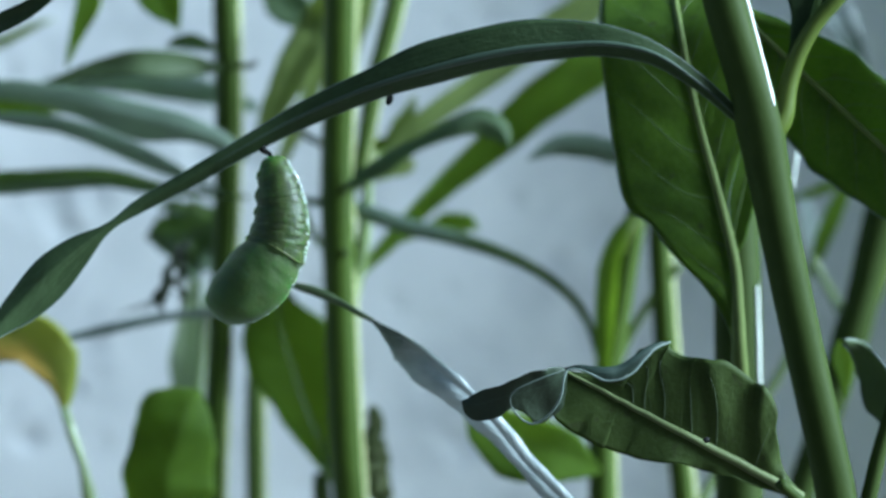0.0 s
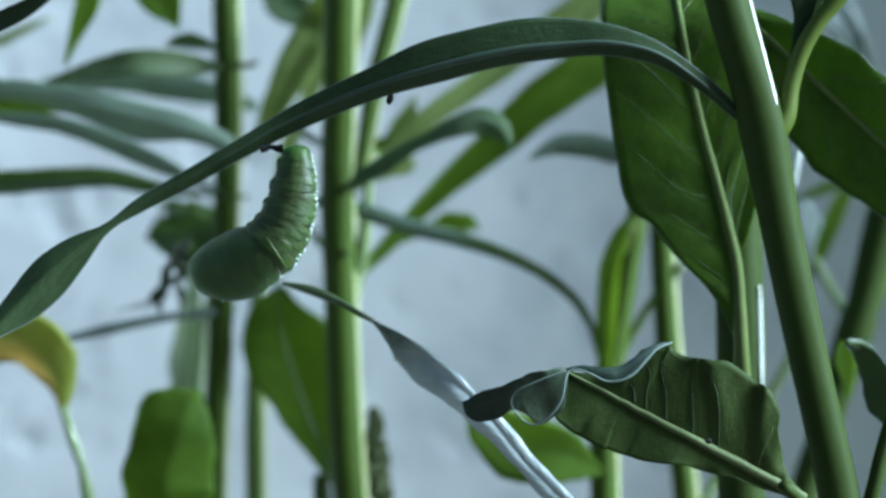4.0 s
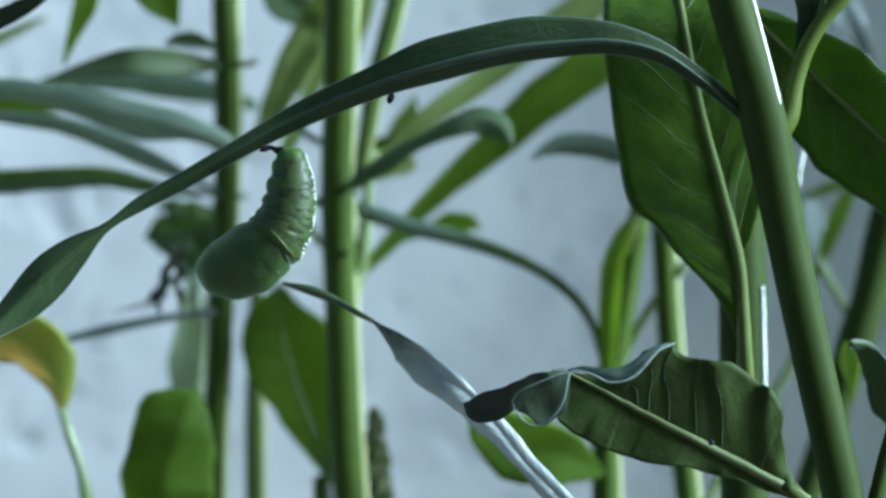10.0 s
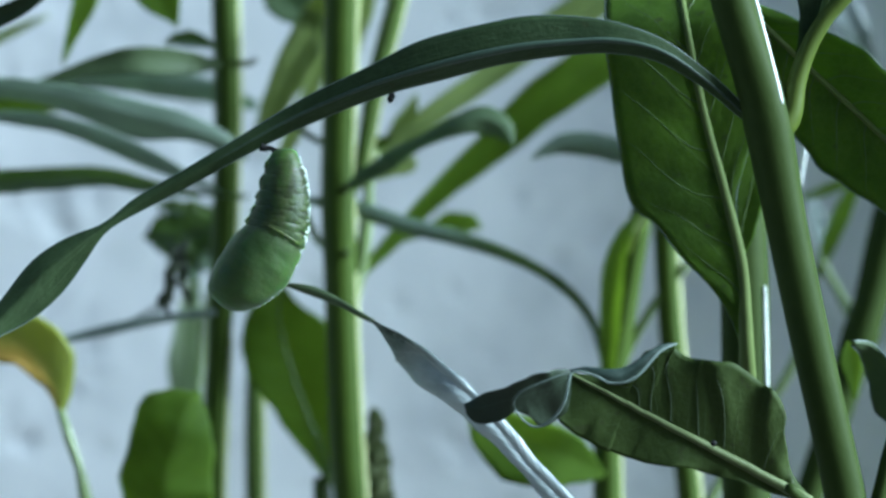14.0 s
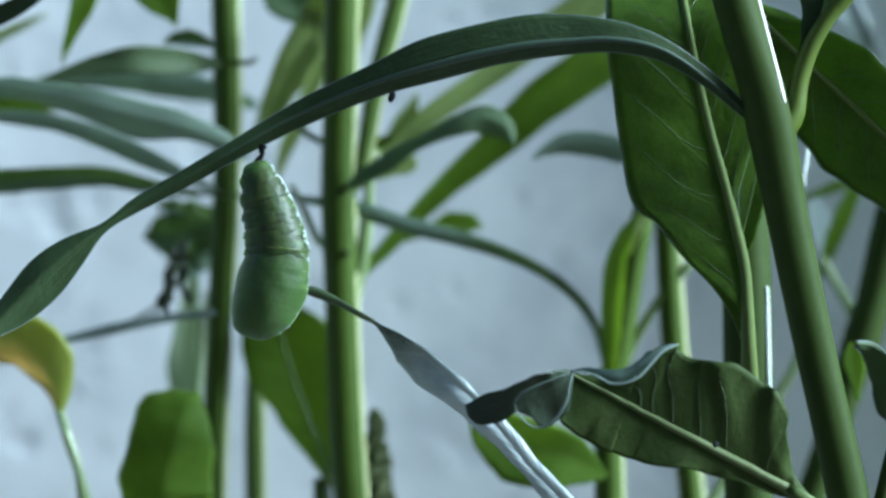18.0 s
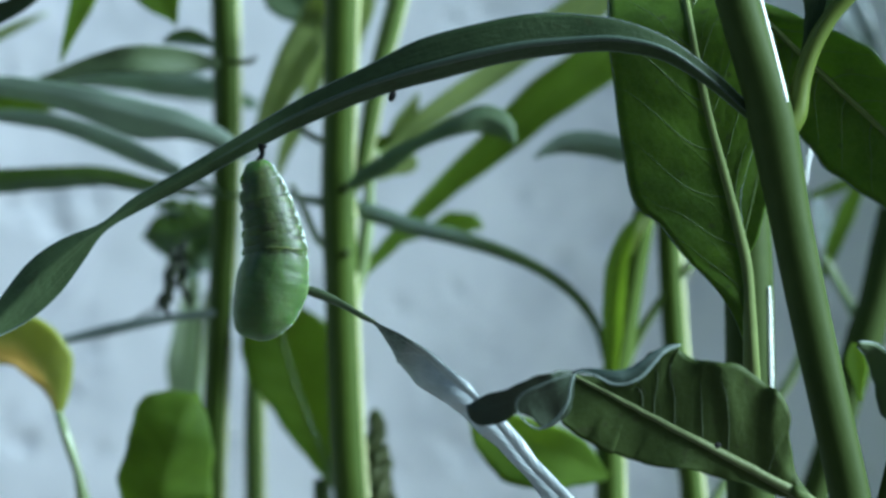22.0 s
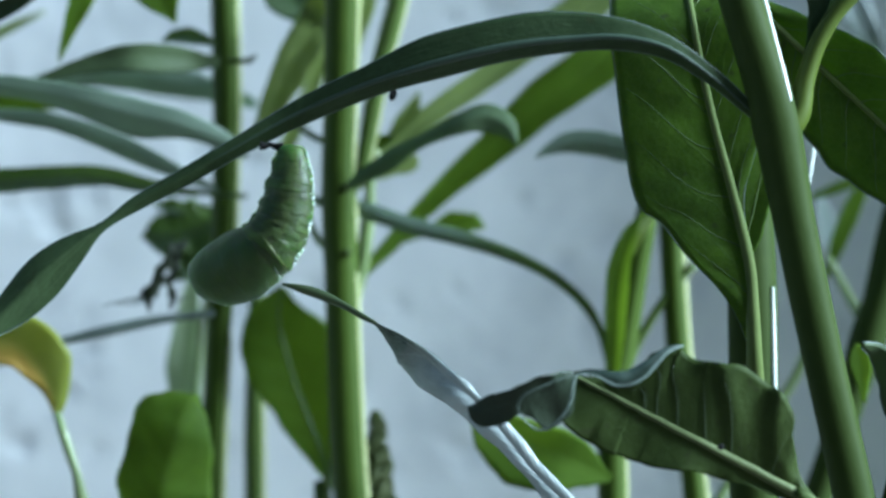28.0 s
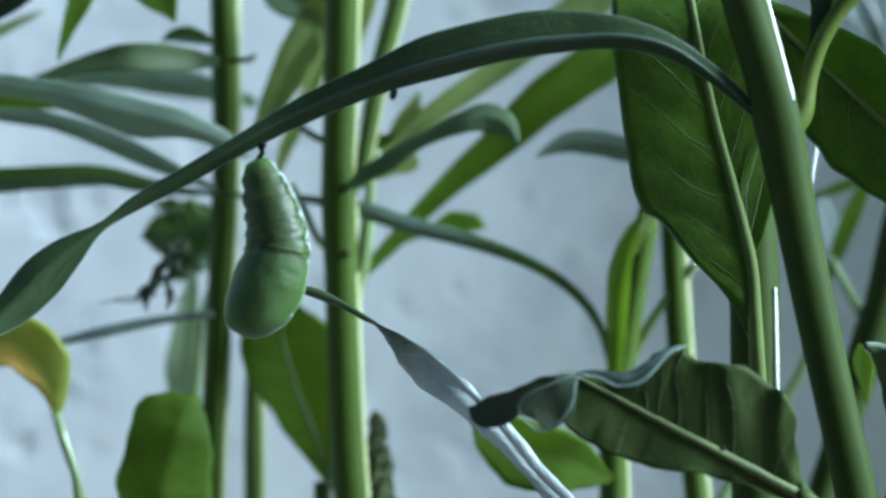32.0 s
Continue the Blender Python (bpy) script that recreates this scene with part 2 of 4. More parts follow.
# ---- mesh helpers; the plant lists are in millimetres ----
MM = 0.001


def mesh_object(name, verts, faces, material, parent=None, label="", smooth=True, uvs=None):
    me = bpy.data.meshes.new(name)
    me.from_pydata([tuple(v) for v in verts], [], faces)
    if smooth:
        me.polygons.foreach_set("use_smooth", [True] * len(me.polygons))
    if uvs is not None:
        layer = me.uv_layers.new(name="UVMap")
        idx = np.empty(len(me.loops), dtype=np.int32)
        me.loops.foreach_get("vertex_index", idx)
        layer.data.foreach_set("uv", np.asarray(uvs, dtype=np.float32)[idx].ravel())
    me.materials.append(material)
    me.update()
    ob = new(name, me)
    if parent is not None:
        ob.parent = parent
    if label:
        tagged(ob, label)
    return ob


def part(name, bm, material, parent, label=""):
    me = bpy.data.meshes.new(name)
    bm.to_mesh(me)
    bm.free()
    me.polygons.foreach_set("use_smooth", [True] * len(me.polygons))
    me.materials.append(material)
    ob = new(name, me)
    ob.parent = parent
    if label:
        tagged(ob, label)
    return ob


def spline(rows, n):
    """n points along a smooth line through the rows (Catmull-Rom, by chord length)."""
    p = np.asarray(rows, dtype=float)
    d = np.maximum(np.linalg.norm(np.diff(p[:, :3], axis=0), axis=1), 1e-6)
    s = np.concatenate([[0], np.cumsum(d)])
    m = np.empty_like(p)
    m[1:-1] = (p[2:] - p[:-2]) / (s[2:] - s[:-2])[:, None]
    m[0], m[-1] = (p[1] - p[0]) / d[0], (p[-1] - p[-2]) / d[-1]
    q = np.linspace(0, s[-1], n)
    k = np.clip(np.searchsorted(s, q, side="right") - 1, 0, len(d) - 1)
    h = d[k]
    x = ((q - s[k]) / h)[:, None]
    h = h[:, None]
    return (p[k] * (2 * x**3 - 3 * x**2 + 1) + m[k] * h * (x**3 - 2 * x**2 + x) + p[k + 1] * (3 * x**2 - 2 * x**3) + m[k + 1] * h * (x**3 - x**2))


def tube_mesh(line, radii, ring=14, ridge=0.0, seed=0):
    """Verts and faces of a closed tube; ridge roughens its round."""
    line = np.asarray(line)
    tang = np.gradient(line, axis=0)
    tang /= np.linalg.norm(tang, axis=1)[:, None]
    verts, faces = [], []
    a = np.linspace(0, 2 * math.pi, ring, endpoint=False)
    for i, (c, t, r) in enumerate(zip(line, tang, radii)):
        e1 = np.cross(t, (0, 1, 0))
        e1 /= max(np.linalg.norm(e1), 1e-6)
        e2 = np.cross(t, e1)
        rr = r * (1 + ridge * np.sin(5 * a + seed + i * 0.05) + 0.5 * ridge * np.sin(i * 0.9 + seed))
        verts.extend(c + e1 * (np.cos(a) * rr)[:, None] + e2 * (np.sin(a) * rr)[:, None])
    n = len(line)
    for i in range(n - 1):
        for j in range(ring):
            k = (j + 1) % ring
            faces.append((i * ring + j, i * ring + k, (i + 1) * ring + k, (i + 1) * ring + j))
    faces.append(tuple(range(ring - 1, -1, -1)))
    faces.append(tuple((n - 1) * ring + j for j in range(ring)))
    return verts, faces


def plant(label, base, group="milkweed plants"):
    """An Empty on the ground that carries a plant's parts."""
    ob = new("milkweed_plant")
    ob.location = Vector(base) * MM
    return tagged(ob, label, "plant", group)


def tube(name, owner, rows, material=None, n=40, ridge=0.012, label="", ring=14):
    s = spline(rows, n)
    base = np.array(owner.location) / MM if owner.parent is None else np.array(owner.parent.location) / MM
    verts, faces = tube_mesh((s[:, :3] - base) * MM, np.maximum(s[:, 3], 0.05) * MM, ring, ridge, len(rows))
    return mesh_object(name, verts, faces, material or STEM, owner, label)


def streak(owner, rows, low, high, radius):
    """A pale line that paints the highlight down the sunny edge of a stem, between two joints."""
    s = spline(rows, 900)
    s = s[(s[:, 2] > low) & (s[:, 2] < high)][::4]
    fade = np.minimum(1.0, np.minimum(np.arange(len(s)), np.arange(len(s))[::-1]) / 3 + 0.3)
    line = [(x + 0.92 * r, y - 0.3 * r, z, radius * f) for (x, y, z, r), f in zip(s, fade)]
    return tube("edge_highlight", owner, line, RIM_HIGHLIGHT, len(line), label="painted pale highlight down the stem's edge", ring=10)


def leaf(owner, rows, material, roll=(0, 0), fold=12, cup=0.0, wave=(0.0, 3), rib=(0.0, 0.0), veins=0, label="", n=36, half=5, thick=0.22, seed=0.0, edge=0.03, quilt=(0.0, 8), rib_material=None, pleats=(), slant=0.5, margin=0.0):
    """A blade along its midrib: rows of x, y, z and the two half widths, from base to tip. roll turns it about the midrib, fold lifts
    the halves, cup bends them, wave ruffles the edges. rib: radii of a raised midrib; veins: raised side veins a half."""
    s = spline(rows, n)
    base = np.array(owner.location) / MM
    mid = s[:, :3] - base
    tang = np.gradient(mid, axis=0)
    tang /= np.linalg.norm(tang, axis=1)[:, None]
    us = np.linspace(0, 1, n)
    rolls = np.radians(np.interp(us, np.linspace(0, 1, len(roll)), roll))
    perp = np.cross(tang, (0, 1, 0))
    perp = perp / np.maximum(np.linalg.norm(perp, axis=1), 1e-6)[:, None]
    back = np.cross(perp, tang)
    back *= np.sign(back[:, 1:2] + 1e-9)
    sides = perp * np.cos(rolls)[:, None] + back * np.sin(rolls)[:, None]
    norms = -back * np.cos(rolls)[:, None] + perp * np.sin(rolls)[:, None]
    f = math.tan(radians(fold))

    lengths = np.linalg.norm(np.diff(mid, axis=0), axis=1).sum()

    def place(i, v):
        w = max(s[i, 3] if v > 0 else s[i, 4], 0.02)
        w *= 1 + edge * (math.sin(23 * us[i] + seed + (0 if v > 0 else 2)) + 0.6 * math.sin(51 * us[i] + 2 * seed + (1 if v > 0 else 0)))
        ruff = 2.2 * wave[0] * v * v * noise.noise(Vector((wave[1] * 1.6 * us[i] + seed, 4.0 if v > 0 else 9.0, 0.6 * abs(v))))
        ruff += 0.5 * wave[0] * abs(v) * noise.noise(Vector((wave[1] * 4.1 * us[i], 15.0 + v, seed)))
        ruff += quilt[0] * abs(math.sin(math.pi * (0.08 + quilt[1] * (us[i] - 0.13 * abs(v))))) * 3.2 * abs(v) * (1.05 - abs(v))
        if pleats and v < 0:
            for u0, high, wide, bow in pleats:
                x = (us[i] - u0 - slant * abs(v) * w / lengths - bow * v * v) / wide
                ruff += high * min(1.0, 2.2 * abs(v)) * (math.exp(-0.8 * x * x) if x < 0 else math.exp(-9 * x * x))
        return mid[i] + sides[i] * (v * w) + norms[i] * (f * abs(v) * w + cup * v * v * w + ruff)

    cols = np.linspace(-1, 1, 2 * half + 1)
    m = len(cols)
    top = np.array([[place(i, v) for v in cols] for i in range(n)])
    gu, gv = np.gradient(top, axis=0), np.gradient(top, axis=1)
    nn = np.cross(gu, gv)
    nn /= np.maximum(np.linalg.norm(nn, axis=2), 1e-9)[:, :, None]
    t = thick * (1 - 0.6 * np.abs(cols))[None, :, None]
    verts = list(((top + nn * t * 0.5) * MM).reshape(-1, 3)) + list(((top - nn * t * 0.5) * MM).reshape(-1, 3))
    uvs = [(u, (v + 1) / 2) for u in us for v in cols] * 2
    faces, o = [], n * m
    for i in range(n - 1):
        for j in range(m - 1):
            a, b, c, d = i * m + j, i * m + j + 1, (i + 1) * m + j + 1, (i + 1) * m + j
            faces += [(a, b, c, d), (o + d, o + c, o + b, o + a)]
    for i in range(n - 1):
        for j in (0, m - 1):
            a, d = i * m + j, (i + 1) * m + j
            faces.append((a, d, o + d, o + a) if j == 0 else (d, a, o + a, o + d))
    for j in range(m - 1):
        a, b = j, j + 1
        faces.append((b, a, o + a, o + b))
        a, b = (n - 1) * m + j, (n - 1) * m + j + 1
        faces.append((a, b, o + b, o + a))
    blade = mesh_object("leaf", verts, faces, material, owner, label, uvs=uvs)
    if rib[0] > 0:
        line = np.array([place(i, 0.0) + norms[i] * 0.25 * rib[0] for i in range(n)]) * MM
        v2, f2 = tube_mesh(line, np.interp(us, np.linspace(0, 1, len(rib)), rib) * MM, 8, 0.03)
        mesh_object("midrib", v2, f2, rib_material or RIB, blade)
    if veins:
        for k in range(veins):
            for sg in (-1, 1):
                u0 = 0.08 + 0.80 * (k + (0.3 if sg > 0 else 0.0)) / veins
                pts = []
                for q in np.linspace(0, 1, 9):
                    v = sg * (0.02 + 0.86 * q)
                    uu = min(u0 + 0.10 * q + 0.05 * q * q + 0.008 * math.sin(7 * q + k), 0.97) * (n - 1)
                    i = min(int(uu), n - 2)
                    w = uu - i
                    pts.append(place(i, v) * (1 - w) + place(i + 1, v) * w + norms[i] * 0.05)
                v2, f2 = tube_mesh(np.array(pts) * MM, np.linspace(0.13, 0.03, 9) * MM, 6)
                mesh_object("side_vein", v2, f2, VEIN, blade)
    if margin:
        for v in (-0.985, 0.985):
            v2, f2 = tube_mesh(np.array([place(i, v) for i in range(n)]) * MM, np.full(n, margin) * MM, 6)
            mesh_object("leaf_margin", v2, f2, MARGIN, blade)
    for u0, high, wide, bow in pleats:
        pts = []
        for q in np.linspace(0.02, 0.75, 12):
            w = s[min(int(u0 * (n - 1)), n - 1), 4]
            uu = min(max(u0 + slant * q * w / lengths + bow * q * q, 0.0), 0.98) * (n - 1)
            i = min(int(uu), n - 2)
            pts.append(place(i, -q) * (1 - uu + i) + place(i + 1, -q) * (uu - i) + norms[i] * 0.02)
        v2, f2 = tube_mesh(np.array(pts) * MM, np.linspace(0.17, 0.05, 12) * MM, 6)
        mesh_object("side_vein", v2, f2, VEIN_DULL, blade)
    return blade


# ---- setting ----
def slab(name, lo, hi, material, label):
    bm = bmesh.new()
    bmesh.ops.create_cube(bm, size=1.0)
    for v in bm.verts:
        v.co = Vector([lo[k] + (v.co[k] + 0.5) * (hi[k] - lo[k]) for k in range(3)])
    me = bpy.data.meshes.new(name)
    bm.to_mesh(me)
    bm.free()
    me.materials.append(material)
    return tagged(new(name, me), label, "wall" if "wall" in name else "ground", kind="structure")


slab("wall_north", (-3, 0.150, -0.02), (3, 0.32, 2.6), STUCCO, "pale rough stucco wall behind the plants")
# wall added out of view behind the camera to cut light from the front
slab("unseen_wall_south", (-3, -2.2, -0.02), (3, -2.0, 2.6), PLASTER, "plain grey wall out of view, added to cut front light")
slab("ground", (-60, -60, -0.2), (60, 60, 0.0), PAVING, "dark bare garden soil")

# ---- plants ----
GREEN = "milkweed with a smooth green stem and long narrow leaves"

front = plant("sturdy milkweed with a thick green stem and curled dark leaves", (90.6, 0, 0))
tube("stem", front, [(90.6, 0, -6, 3.8), (70.4, 0, 227.4, 3.6), (66.7, 0, 257.8, 3.5), (65.1, 0, 265.7, 3.4), (60.8, 0, 284.8, 3.4), (56.8, 0, 303.9, 3.5), (54.3, 0, 317.3, 3.9), (53.5, 0, 321.6, 4.1), (52.5, 0, 325.9, 3.8), (47.5, 0, 342.2, 3.6), (45.7, 0, 350.8, 3.5), (43.6, 0, 361.3, 3.3)], n=90, ring=24)
# its midrib swells and pales to paint the sheen band along the blade
leaf(front, [(50.3, 0, 321.9, 1, 0.9), (43.5, -2, 327.8, 1.6, 1.2), (35.8, -4, 332.8, 2.5, 1.6), (28.1, -5, 334.5, 3.1, 2.6), (20.5, -5, 334.3, 3.2, 3.7), (11, -5, 333.3, 3.5, 4.1), (-2.3, -4, 330.3, 3.6, 4.1), (-13.7, -2, 326.8, 3.1, 2.5), (-25.3, 0, 321.9, 2.5, 1.8), (-34.8, 0, 316.7, 1.8, 1.4), (-43.4, 0, 311.8, 1.7, 1.3), (-51.1, 0, 307.6, 1.4, 1), (-56.7, -1, 303.7, 0.9, 0.6), (-61.4, -2, 300.1, 2.7, 2.3), (-66.1, -3, 296.1, 4, 3.1), (-70.8, -4, 291.1, 3.6, 2.7), (-74.5, -5, 287.3, 2, 1.7), (-77.2, -6, 283.8, 0.2, 0.2)],
     LEAF_DARK, roll=(20, 25, 10, 0), fold=-32, rib=(0.12, 0.45, 0.62, 0.32, 0.06, 0.03, 0.02), rib_material=RIB_SHEEN, n=90, margin=0.09, label="long dark arching leaf with a twisted tip")
# the pale margin on this leaf paints the reflection along its edge
leaf(front, [(50, 9, 341.8, 0.4, 0.4), (54.8, 8, 336.7, 3.9, 5.8), (61.6, 9, 330.3, 7.7, 9.2), (69.4, 9, 323.1, 9.2, 10.8), (77.1, 9, 315.8, 8.7, 10.2), (84.9, 9, 308.8, 5.8, 6.8), (90.7, 9, 304, 0.3, 0.3)],
     LEAF_BIG, roll=(-14, -18), fold=6, wave=(0.8, 3), rib=(0.55, 0.42), rib_material=RIB_BIG, edge=0.03, quilt=(0.3, 8), veins=7, margin=0.1, n=50, half=8)
leaf(front, [(60.3, -4, 258.2, 0.8, 0.6), (56.4, -5.2, 260.5, 1.5, 2.4), (53.7, -5.7, 261.9, 2.1, 5.6), (51.5, -6, 263.1, 2.5, 8.4), (49.8, -6.3, 264.1, 2.7, 11.5), (47.4, -6.8, 265.3, 3.4, 13.4), (45.3, -7.1, 266.4, 3.9, 13.5), (41.2, -7.9, 268.6, 5, 14.1), (39, -8, 269.7, 6.1, 13), (36.3, -8, 271.1, 7.1, 12.4), (34, -8, 272.4, 7.6, 11.5), (32.1, -8, 273.3, 8.1, 12.3), (30.1, -8, 274.5, 8.5, 10), (29.3, -8, 274.8, 8.6, 6.8), (28.6, -8, 275.2, 8.6, 4.2), (26.7, -8, 276.3, 8.5, 2.4), (23.9, -8, 277.7, 8.1, 1.7), (21.6, -8, 278.9, 6.8, 0.7), (19.9, -8, 279.8, 0.4, 0.2)],
     LEAF_CURL, fold=6, wave=(0.7, 4.2), rib=(1.0, 0.26), rib_material=RIB_GREY, n=220, half=13, edge=0.012, label="dark leaf with a curled, ruffled edge",
     pleats=((0.09, 0.42, 0.04, -0.02), (0.20, 0.75, 0.07, -0.02), (0.365, 0.75, 0.06, 0.06), (0.47, 0.26, 0.04, 0.0), (0.58, 0.26, 0.04, 0.02), (0.66, 0.2, 0.035, 0.0), (0.71, 0.2, 0.03, 0.02)))
leaf(front, [(37.9, -10, 284.5, 0.1, 0.1), (35.9, -11, 284, 0.4, 0.5), (34, -12, 283, 0.7, 0.7), (32, -13, 281.5, 0.9, 0.8), (29.7, -13.5, 280, 1.2, 0.9), (27.3, -14, 279.5, 1.2, 1), (24.9, -14, 279.8, 0.8, 0.8), (22.6, -13.5, 280.3, 0.4, 0.5), (20.3, -13, 280.1, 0.2, 0.2)],
     LEAF_SLATE, roll=(-10, -10), fold=4, cup=-0.3, n=60, half=4, edge=0.03, label="silvery rolled-over leaf margin")
leaf(front, [(20.7, -12, 279.8, 0.3, 0.3), (19.7, -13, 278.9, 4.9, 1.9), (17.6, -14, 277.6, 7.1, 3.6), (15.1, -14.5, 276.9, 7.3, 3.9), (12.7, -15, 276.2, 4.1, 3.1), (10.4, -15, 275.6, 2.4, 2.2), (8.3, -14, 274.9, 3, 2.2), (6, -13, 274.2, 2.8, 2), (4.3, -12.5, 274.2, 2.1, 1.3), (3.1, -12, 274.6, 0.2, 0.2)],
     LEAF_TIP, roll=(45, 45, 30, 5, 0), fold=-2, cup=0.1, wave=(0.4, 3), n=90, half=8, edge=0.02, label="folded leaf tip, slate green underside")
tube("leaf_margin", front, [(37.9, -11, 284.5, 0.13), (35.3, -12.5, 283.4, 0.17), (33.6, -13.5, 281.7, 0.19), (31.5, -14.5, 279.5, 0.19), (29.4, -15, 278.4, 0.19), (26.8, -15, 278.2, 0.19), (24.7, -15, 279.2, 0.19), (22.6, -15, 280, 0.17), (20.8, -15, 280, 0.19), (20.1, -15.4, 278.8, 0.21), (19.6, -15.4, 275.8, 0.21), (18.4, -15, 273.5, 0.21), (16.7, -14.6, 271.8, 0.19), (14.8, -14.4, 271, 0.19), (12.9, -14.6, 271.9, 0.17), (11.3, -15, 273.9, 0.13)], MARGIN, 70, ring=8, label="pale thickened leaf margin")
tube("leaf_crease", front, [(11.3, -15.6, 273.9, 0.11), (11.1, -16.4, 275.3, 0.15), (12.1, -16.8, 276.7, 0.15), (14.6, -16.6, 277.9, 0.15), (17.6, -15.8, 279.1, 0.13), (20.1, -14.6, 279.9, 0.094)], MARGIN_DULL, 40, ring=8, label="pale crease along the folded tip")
tube("petiole", front, [(66.1, -6, 253.6, 1.3), (61.9, -10, 256.2, 1.1), (58.3, -13, 259, 0.94), (55.8, -15, 261.2, 0.94)], STEM, 16)
tube("petiole", front, [(54.6, 0, 319.6, 2.8), (57.2, 0, 321.9, 2.1), (58.5, 0, 327.8, 1.6), (60.5, 0, 333.6, 1.45), (63.3, 0, 338.4, 1.4), (66.6, 0, 342.2, 1.4), (71.4, 0, 347.9, 1.3)], STEM_MID, 30)
leaf(front, [(58.8, 1.5, 326.5, 0.3, 0.2), (60.2, 1.5, 331.5, 1.9, 0.4), (61.6, 1.5, 335.3, 2.9, 0.6), (62.9, 2, 339.4, 4.0, 1.2), (64.1, 2, 344.2, 6.7, 2.9), (65.8, 2, 353.8, 7.7, 5.8), (67.7, 2, 363.4, 0.3, 0.3)], LEAF_DARK, fold=5, rib=(0.7, 0.4))
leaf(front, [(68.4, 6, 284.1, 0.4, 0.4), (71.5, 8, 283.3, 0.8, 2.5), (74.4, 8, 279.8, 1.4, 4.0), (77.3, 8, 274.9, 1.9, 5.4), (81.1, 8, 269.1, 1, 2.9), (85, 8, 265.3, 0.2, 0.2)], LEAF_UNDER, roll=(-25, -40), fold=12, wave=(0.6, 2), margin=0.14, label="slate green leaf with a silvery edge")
tube("petiole", front, [(68.7, 2, 246.4, 1.5), (71.8, 0, 257, 1.4), (73.9, 0, 265.7, 1.3), (76, 0, 273.3, 1.2), (79, 0, 284.8, 1.1)], STEM, 24)

# pale tube that paints the bright highlight down this stem's right edge
tube("edge_highlight", front, [(50.1, -0.6, 346.9, 0.38), (51.3, -0.5, 342.2, 0.43), (52.8, -0.9, 336.4, 0.43), (54.3, -1.7, 330.4, 0.43), (55.5, -2.5, 325.3, 0.43), (55.8, -2.7, 324.1, 0.29)], HIGHLIGHT_AND_STALK, 30, label="painted white highlight down the stem's edge")

silver = plant("milkweed shoot with a narrow silvery leaf", (32.8, 15, 0))
tube("stem", silver, [(32.8, 15, -6, 2), (31.7, 12, 216.4, 1.6), (29.6, 8, 243, 1.2), (26.9, 7, 249.4, 0.77)], n=30)
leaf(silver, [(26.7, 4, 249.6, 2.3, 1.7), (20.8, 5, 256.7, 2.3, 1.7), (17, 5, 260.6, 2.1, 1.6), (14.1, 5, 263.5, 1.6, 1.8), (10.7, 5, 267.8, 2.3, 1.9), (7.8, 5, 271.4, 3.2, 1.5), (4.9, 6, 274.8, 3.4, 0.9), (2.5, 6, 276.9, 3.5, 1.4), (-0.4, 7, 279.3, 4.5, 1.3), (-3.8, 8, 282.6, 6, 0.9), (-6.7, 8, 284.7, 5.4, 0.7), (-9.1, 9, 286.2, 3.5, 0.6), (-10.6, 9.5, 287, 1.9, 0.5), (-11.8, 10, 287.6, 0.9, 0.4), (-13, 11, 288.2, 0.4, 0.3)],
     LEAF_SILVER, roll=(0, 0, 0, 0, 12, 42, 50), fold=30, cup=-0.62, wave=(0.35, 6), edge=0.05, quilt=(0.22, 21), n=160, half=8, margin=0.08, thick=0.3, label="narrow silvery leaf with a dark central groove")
tube("petiole", silver, [(-12, 10, 287.7, 0.34), (-14, 11, 288.7, 0.49), (-17.9, 13, 290.9, 0.63), (-21.8, 14, 292.6, 0.88), (-24.8, 14, 293.5, 0.68), (-27.7, 14, 294.2, 0.2)], VEIN_DULL, 30)

back = plant("milkweed with a thick stem behind a broad hanging leaf", (52.8, 32, 0))
tube("stem", back, [(52.8, 32, -6, 4.2), (52.6, 32, 224.1, 4.2), (52.4, 32, 255.9, 4.2), (52.3, 32, 274.1, 4.3), (52.1, 32, 292.1, 4.3), (51.5, 34, 314.1, 4), (50.8, 36, 344.3, 3.8), (51.6, 54, 366, 3.7)], n=60, ring=24)
tube("petiole", back, [(52.5, 28, 264.3, 1.6), (51.8, 18, 272.6, 1.6), (51, 11.2, 280.7, 1.4), (50.6, 9.3, 288.5, 1.15), (50, 9.1, 297.2, 1.0), (48.3, 9.1, 304.9, 0.92), (47.2, 9.1, 309.3, 0.86), (46.3, 9.1, 312.7, 0.82), (44.2, 9.1, 320.4, 0.74), (42, 9.1, 330.1, 0.7), (40.6, 9.1, 337.9, 0.6), (39.7, 16.4, 346.1, 0.5)], RIB_BIG, 70, label="broad pale midrib and stalk")
# thin pale tube painting the highlight on the back stem
tube("edge_highlight", back, [(55.4, 29, 293.6, 0.2), (55.4, 29, 290.1, 0.4), (55.6, 29, 280.2, 0.45), (55.8, 29, 274.2, 0.3)], HIGHLIGHT_AND_STALK, 20, label="thin painted white highlight")
leaf(back, [(51.4, 14, 281.6, 0.4, 0.3), (50.6, 9, 290.4, 3.5, 0.5), (50, 9, 297.2, 7.9, 0.6), (48.3, 9, 304.9, 11.9, 0.9), (47.5, 9, 308.8, 14.2, 1.7), (46.3, 9, 312.7, 15.9, 4.3), (44.2, 9, 320.4, 15.5, 8.6), (42, 9, 330.1, 14.5, 9.7), (40.6, 9, 337.9, 13.9, 9.9), (39.7, 16, 346.1, 12.2, 9.8), (38.3, 18, 358, 5.9, 5.9), (37.5, 20, 366, 0.3, 0.3)],
